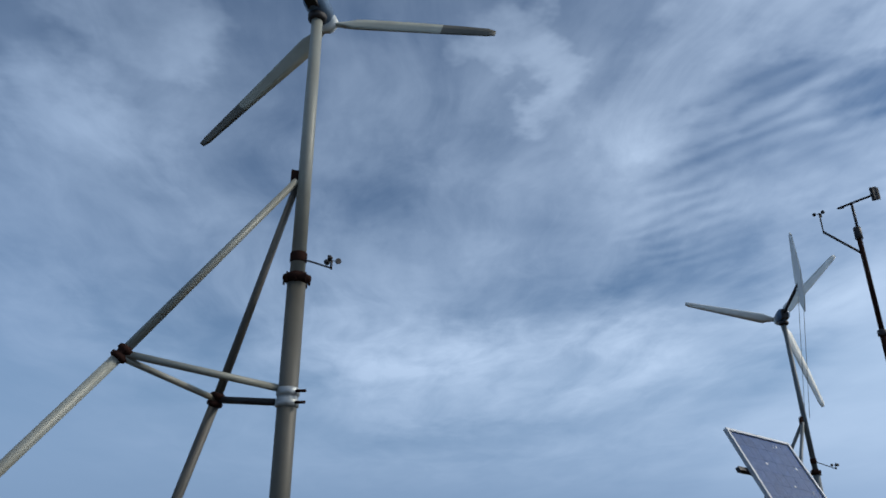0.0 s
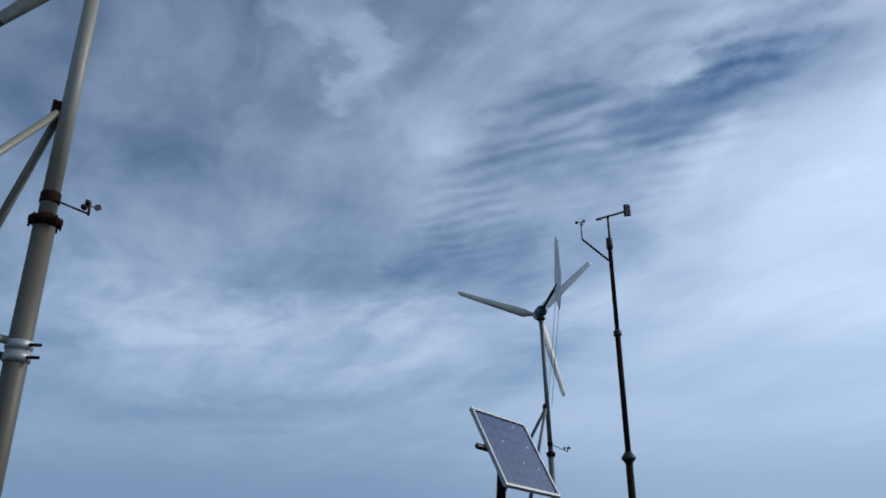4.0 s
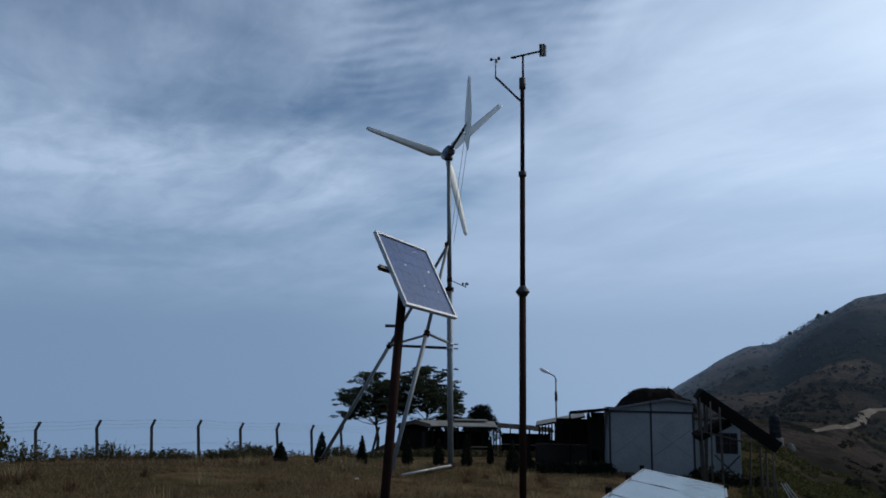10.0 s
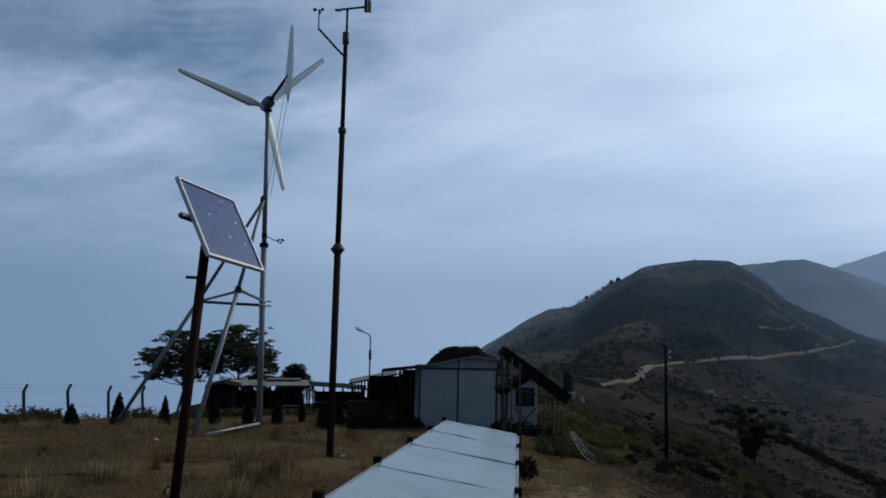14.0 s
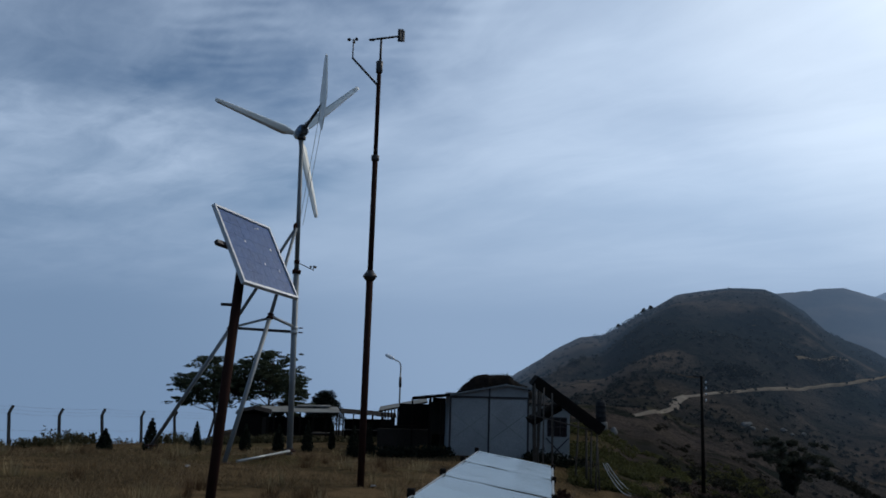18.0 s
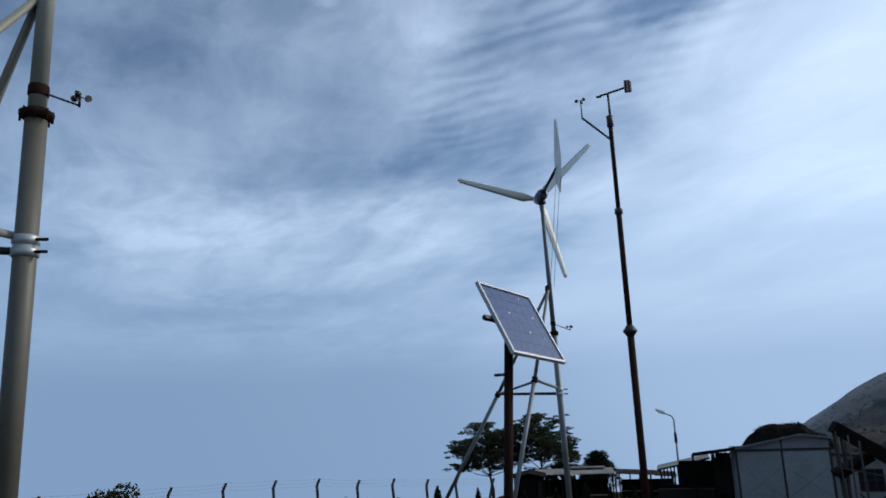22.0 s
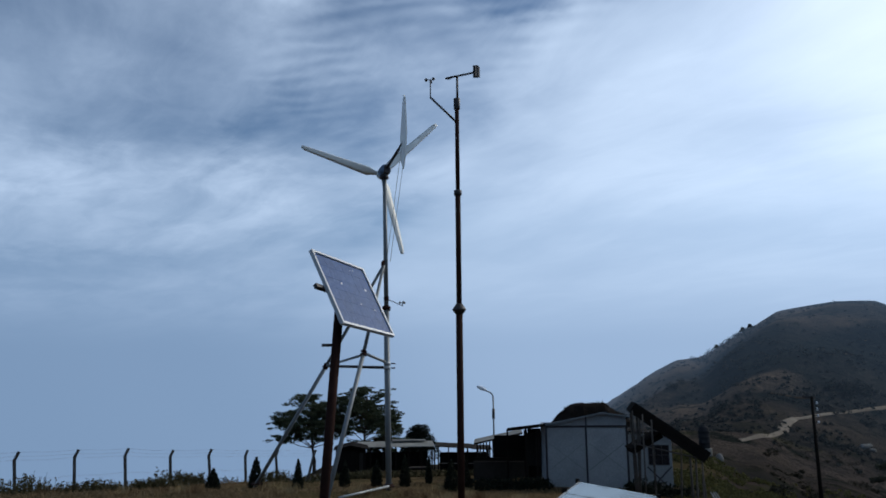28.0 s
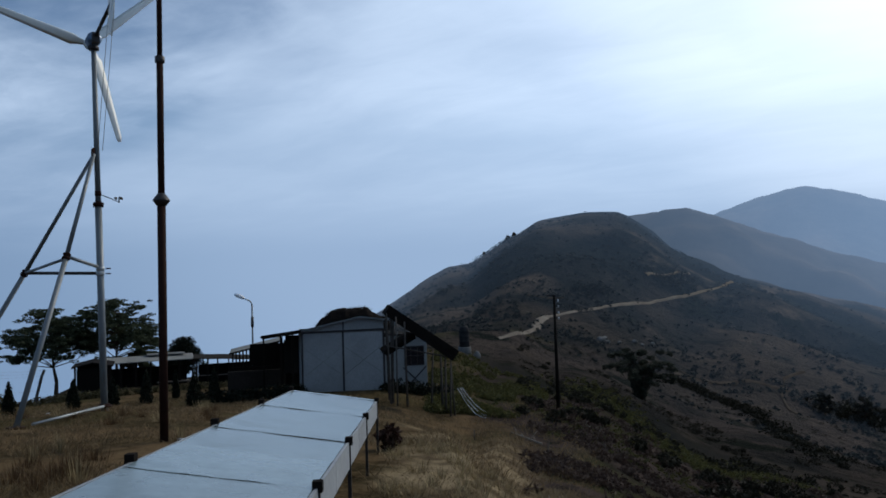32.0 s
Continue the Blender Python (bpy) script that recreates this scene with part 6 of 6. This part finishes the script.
def hill_scrub():
    """Bushes and small trees over the far hill, thicker in the hollows."""
    spots = slope_spots(1500, 47, 92, 125, 312, 0.2, 0.6, 14, 0.06, 26)
    spots += slope_spots(700, 47, 92, 125, 312, 0.12, 0.3, 15, -0.3, 10)
    spots += along([(173.5, 82.5), (178.3, 79.9), (186, 79)], 60, 1.8, 0.7, 1.5, 81)
    spots += along([(217.5, 76.6), (227, 74.7), (242.3, 75.4)], 90, 2.0, 0.8, 1.7, 82)
    spots += along([(257, 151.4), (262, 159.3), (263, 169), (262, 182)], 60, 3.0, 0.6, 1.5, 83)
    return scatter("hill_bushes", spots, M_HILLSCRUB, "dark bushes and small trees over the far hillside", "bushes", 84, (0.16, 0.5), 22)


hill_scrub()


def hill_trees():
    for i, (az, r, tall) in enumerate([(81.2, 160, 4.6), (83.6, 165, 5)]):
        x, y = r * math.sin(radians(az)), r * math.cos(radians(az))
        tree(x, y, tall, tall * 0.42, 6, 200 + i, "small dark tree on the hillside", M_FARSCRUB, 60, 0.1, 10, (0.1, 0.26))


hill_trees()
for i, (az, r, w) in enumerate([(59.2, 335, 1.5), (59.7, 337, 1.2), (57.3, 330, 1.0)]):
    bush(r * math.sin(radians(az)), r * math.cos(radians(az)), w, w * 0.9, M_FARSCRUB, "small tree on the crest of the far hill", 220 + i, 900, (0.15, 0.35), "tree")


# ---- pale dry tufts beside the bench ----
def tufts():
    rg = random.Random(61)
    verts, faces = [], []
    for i in range(900):
        s, w = rg.uniform(4.0, 17.5), -rg.uniform(0.25, 4.2) + 0.2
        p = AL * s + AC * w
        if noise.noise(Vector((p.x * 0.9, p.y * 0.9, 7.0))) < -0.02:
            continue
        z = height(p.x, p.y) - 0.02
        for k in range(26):
            a, h = rg.uniform(0, 6.28), rg.uniform(0.05, 0.24)
            d = Vector((math.cos(a), math.sin(a), 0))
            b0 = Vector((p.x, p.y, z)) + d * rg.uniform(0, 0.12)
            q = d.cross(Vector((0, 0, 1))) * 0.006
            e = b0 + d * h * rg.uniform(0.3, 0.9) + Vector((0, 0, h))
            j = len(verts)
            verts += [tuple(b0 - q), tuple(b0 + q), tuple(e)]
            faces.append((j, j + 1, j + 2))
    me = bpy.data.meshes.new("dry_tufts")
    me.from_pydata(verts, [], faces)
    me.materials.append(M_STRAW)
    return tagged(new("dry_tufts", me), "pale straw-coloured grass tufts beside the bench", "grass", kind="stuff")


M_RUSSET = leaf_material("russet_grass", (0.045, 0.028, 0.016), (0.12, 0.072, 0.036), 0.3)
M_STRAW = leaf_material("straw", (0.12, 0.09, 0.05), (0.36, 0.28, 0.15), 0.25)
tufts()


# ---- dry grass over the field ----
def grass():
    rg = np.random.default_rng(4)
    n = 150000
    a = np.radians(rg.uniform(-14, 66, n))
    r = np.exp(rg.uniform(np.log(4.5), np.log(46), n))
    x, y = r * np.sin(a), r * np.cos(a)
    verts, faces = [], []
    for i in range(n):
        px, py = float(x[i]), float(y[i])
        s, w = px * AL.x + py * AL.y, px * AC.x + py * AC.y
        if 4.0 < s < 17 and -4.5 < w < 1.75 and not (w < 0.1 and rg.random() < 0.12):
            continue
        k = noise.noise(Vector((px * 0.35, py * 0.35, 2.0))) + 0.5 * noise.noise(Vector((px * 1.3, py * 1.3, 5.0)))
        if k < -0.25:
            continue
        h = (0.06 + 0.13 * rg.random() + 0.12 * max(k, 0)) * (1.8 if rg.random() < 0.02 else 1)
        z = height(px, py) - 0.02
        wd = 0.0028 + 0.00034 * r[i]
        t = rg.uniform(0, 6.283)
        cx, cy = math.cos(t) * wd, math.sin(t) * wd
        lx, ly = rg.normal(0, 0.9, 2) * h
        j = len(verts)
        verts += [(px - cx, py - cy, z), (px + cx, py + cy, z), (px + lx, py + ly, z + h)]
        faces.append((j, j + 1, j + 2))
    me = bpy.data.meshes.new("dry_grass")
    me.from_pydata(verts, [], faces)
    me.materials.append(M_DRY)
    return tagged(new("dry_grass", me), "short dry yellow-brown grass over the hilltop field", "grass", kind="stuff")


grass()


# ---- taller clumps standing in the field ----
def field_clumps(name, n, mat, label, seed, tall, fixed=()):
    rg = random.Random(seed)
    verts, faces = [], []
    spots = list(fixed)
    while len(spots) < n:
        a, r = radians(rg.uniform(-12, 50)), math.exp(rg.uniform(math.log(8), math.log(34)))
        x, y = r * math.sin(a), r * math.cos(a)
        s, w = x * AL.x + y * AL.y, x * AC.x + y * AC.y
        if not (4 < s < 17 and -4.5 < w < 2.0):
            spots.append((x, y, rg.uniform(0.12, 0.4)))
    for x, y, wide in spots:
        z = height(x, y) - 0.02
        for k in range(int(40 + 220 * wide)):
            a, h = rg.uniform(0, 6.28), rg.uniform(0.35, 1.0) * tall
            d = Vector((math.cos(a), math.sin(a), 0))
            b0 = Vector((x, y, z)) + d * rg.uniform(0, wide)
            q = Vector((-d.y, d.x, 0)) * 0.007
            e = b0 + d * h * rg.uniform(0.05, 0.6) + Vector((0, 0, h))
            j = len(verts)
            verts += [tuple(b0 - q), tuple(b0 + q), tuple(e)]
            faces.append((j, j + 1, j + 2))
    me = bpy.data.meshes.new(name)
    me.from_pydata(verts, [], faces)
    me.materials.append(mat)
    return tagged(new(name, me), label, "grass", kind="stuff")


field_clumps("brown_clumps", 70, M_RUSSET, "darker reddish-brown grass clumps in the field", 91, 0.36, [(7.3, 11.26, 0.55), (7.7, 11.5, 0.4), (6.9, 11.5, 0.35)])
field_clumps("pale_stalks", 45, M_STRAW, "sparse pale dry stalks standing in the field", 92, 0.5, [(11.2, 14.1, 0.08), (9.0, 14.6, 0.08), (7.9, 13.2, 0.06)])


# ---- dirt road over the hill ----
def drape(name, pts, wide, mat, label, lift=0.25):
    verts, faces = [], []
    fine = []
    for (x0, y0), (x1, y1) in zip(pts, pts[1:]):
        n = max(2, int(math.hypot(x1 - x0, y1 - y0) / 2.0))
        fine += [(x0 + (x1 - x0) * k / n, y0 + (y1 - y0) * k / n) for k in range(n)]
    fine.append(pts[-1])
    for i, (x, y) in enumerate(fine):
        px, py = fine[max(i - 1, 0)]
        qx, qy = fine[min(i + 1, len(fine) - 1)]
        d = Vector((qy - py, px - qx, 0)).normalized()
        w = wide * (0.8 + 0.35 * bumps(x, y, 12, 8))
        for k in (-1, -0.5, 0, 0.5, 1):
            vx, vy = x + d.x * w * k / 2, y + d.y * w * k / 2
            verts.append((vx, vy, height(vx, vy) + (lift if abs(k) < 1 else -0.25)))
    for i in range(len(fine) - 1):
        for k in range(4):
            a = i * 5 + k
            faces.append((a, a + 1, a + 6, a + 5))
    me = bpy.data.meshes.new(name)
    me.from_pydata(verts, [], faces)
    me.polygons.foreach_set("use_smooth", [True] * len(me.polygons))
    me.materials.append(mat)
    return tagged(new(name, me), label, "road", kind="structure")


drape("road", [(101, 62.4), (110.4, 63.9), (122, 68.6), (133.5, 73.4)], 1.3, M_ROAD, "pale dirt road climbing the hillside")
drape("road", [(133, 73.2), (139.8, 76), (144.9, 77)], 2.8, M_ROAD, "wide pale bare bend of the dirt road")
drape("road", [(144.5, 77), (151, 76.2), (159.1, 75.8), (170.6, 75.7), (186.5, 74.1), (205.9, 73.7), (219.4, 70.4), (237.7, 68.9), (256, 68)], 1.2, M_ROAD, "pale dirt road crossing the hillside")
drape("road", [(255, 68.1), (266, 68.2), (277, 70)], 2.8, M_ROAD, "bright bare cutting where the road tops the rise")
drape("road", [(213.9, 79.4), (223.4, 78), (234.3, 77), (248, 77)], 1.4, M_ROAD, "short pale stretch of upper hill road")
drape("road", [(158.1, 89.2), (161.5, 85.2), (166, 83)], 0.9, M_TERRACE, "faint bare track on the hillside")
drape("footpath", [(148, 27.5), (152.6, 29.6), (162, 32.9), (173.6, 34.4), (184, 32.2)], 1.1, M_TERRACE, "worn pale footpath in the valley")
drape("footpath", [(150, 51), (158, 45.5), (165.6, 39.5), (166.5, 32.2)], 3.2, M_TERRACE, "bare tan terrace above the gully", 0.12)
drape("footpath", [(140, 58), (152, 53.2), (156, 47), (161, 41.3)], 0.8, M_TERRACE, "pale terrace edge on the slope")


# ---- rocks, stakes and broken branches on the slope ----
def rock(x, y, r, seed):
    rnd = random.Random(seed)
    bm = B()
    bmesh.ops.create_icosphere(bm, subdivisions=2, radius=r)
    for v in bm.verts:
        k = 1 + 0.35 * noise.noise(v.co / r * 1.3 + Vector((seed, 0, 0)))
        v.co = Vector((v.co.x * k * 1.3, v.co.y * k, v.co.z * k * 0.7))
    ob = part("rock", bm, M_PALEWALL)
    ob.location = on(x, y, r * 0.25)
    return tagged(ob, "pale grey boulder on the scrubby hillside", "rock", "boulders on the hillside")


for i, (x, y, r) in enumerate([(143, 63.4, 0.9), (144.5, 62.6, 0.6), (146.2, 64.0, 0.7), (156.6, 61.4, 0.7), (158, 60.2, 0.5), (150, 62.2, 0.5), (165, 60.5, 0.6)]):
    rock(x, y, r, 300 + i)


def stake(x, y, tall, seed):
    rnd = random.Random(seed)
    g = on(x, y, -0.1)
    ob = part("stake", tube(B(), (0, 0, 0), (rnd.uniform(-0.08, 0.08), rnd.uniform(-0.08, 0.08), tall), 0.03, 0.022, seg=7), M_POLEW)
    ob.location = g
    return tagged(ob, "short rough wooden stake on the slope", "stake", "stakes on the slope")


for i, (az, r, tall) in enumerate([(70.3, 21, 0.5), (71.0, 24, 0.45), (62.4, 27, 0.6), (57.2, 29, 0.5), (75.2, 19, 0.4), (66.5, 33, 0.6)]):
    stake(r * math.sin(radians(az)), r * math.cos(radians(az)), tall, 400 + i)


def broken_branch(az, r, length, seed):
    rnd = random.Random(seed)
    x, y = r * math.sin(radians(az)), r * math.cos(radians(az))
    g = on(x, y)
    bm = B()
    pts = []
    a = rnd.uniform(0, 3.1)
    for k in range(6):
        s = k / 5 - 0.5
        px, py = x + math.cos(a) * s * length, y + math.sin(a) * s * length
        pts.append(on(px, py, 0.06 + 0.04 * rnd.random()) - g)
    limb(bm, pts, 0.04, 0.015, 6)
    for k in (1, 2, 3, 4):
        d = Vector((rnd.uniform(-1, 1), rnd.uniform(-1, 1), rnd.uniform(0.3, 0.9))) * 0.3
        tube(bm, pts[k], pts[k] + d, 0.018, 0.006, seg=5)
    ob = part("broken_branch", bm, M_DEADWOOD)
    ob.location = g
    return tagged(ob, "bleached broken branch lying on the slope", "branch", "dead branches on the slope")


M_DEADWOOD = material("bleached_wood", (0.24, 0.22, 0.19), 0.9, 0.0, (0.13, 0.115, 0.1), 30, 3)
for i, (az, r, length) in enumerate([(67.2, 15, 1.0), (68.4, 15.6, 1.3), (69.5, 15.2, 0.9), (70.2, 16, 0.8), (65.5, 40, 1.6), (63.8, 13.2, 0.7), (60.9, 30, 1.2), (76, 16, 1.0)]):
    broken_branch(az, r, length, 500 + i)
litter(11.15, 14.05, 0.06, "small white stone beside the mast foot")
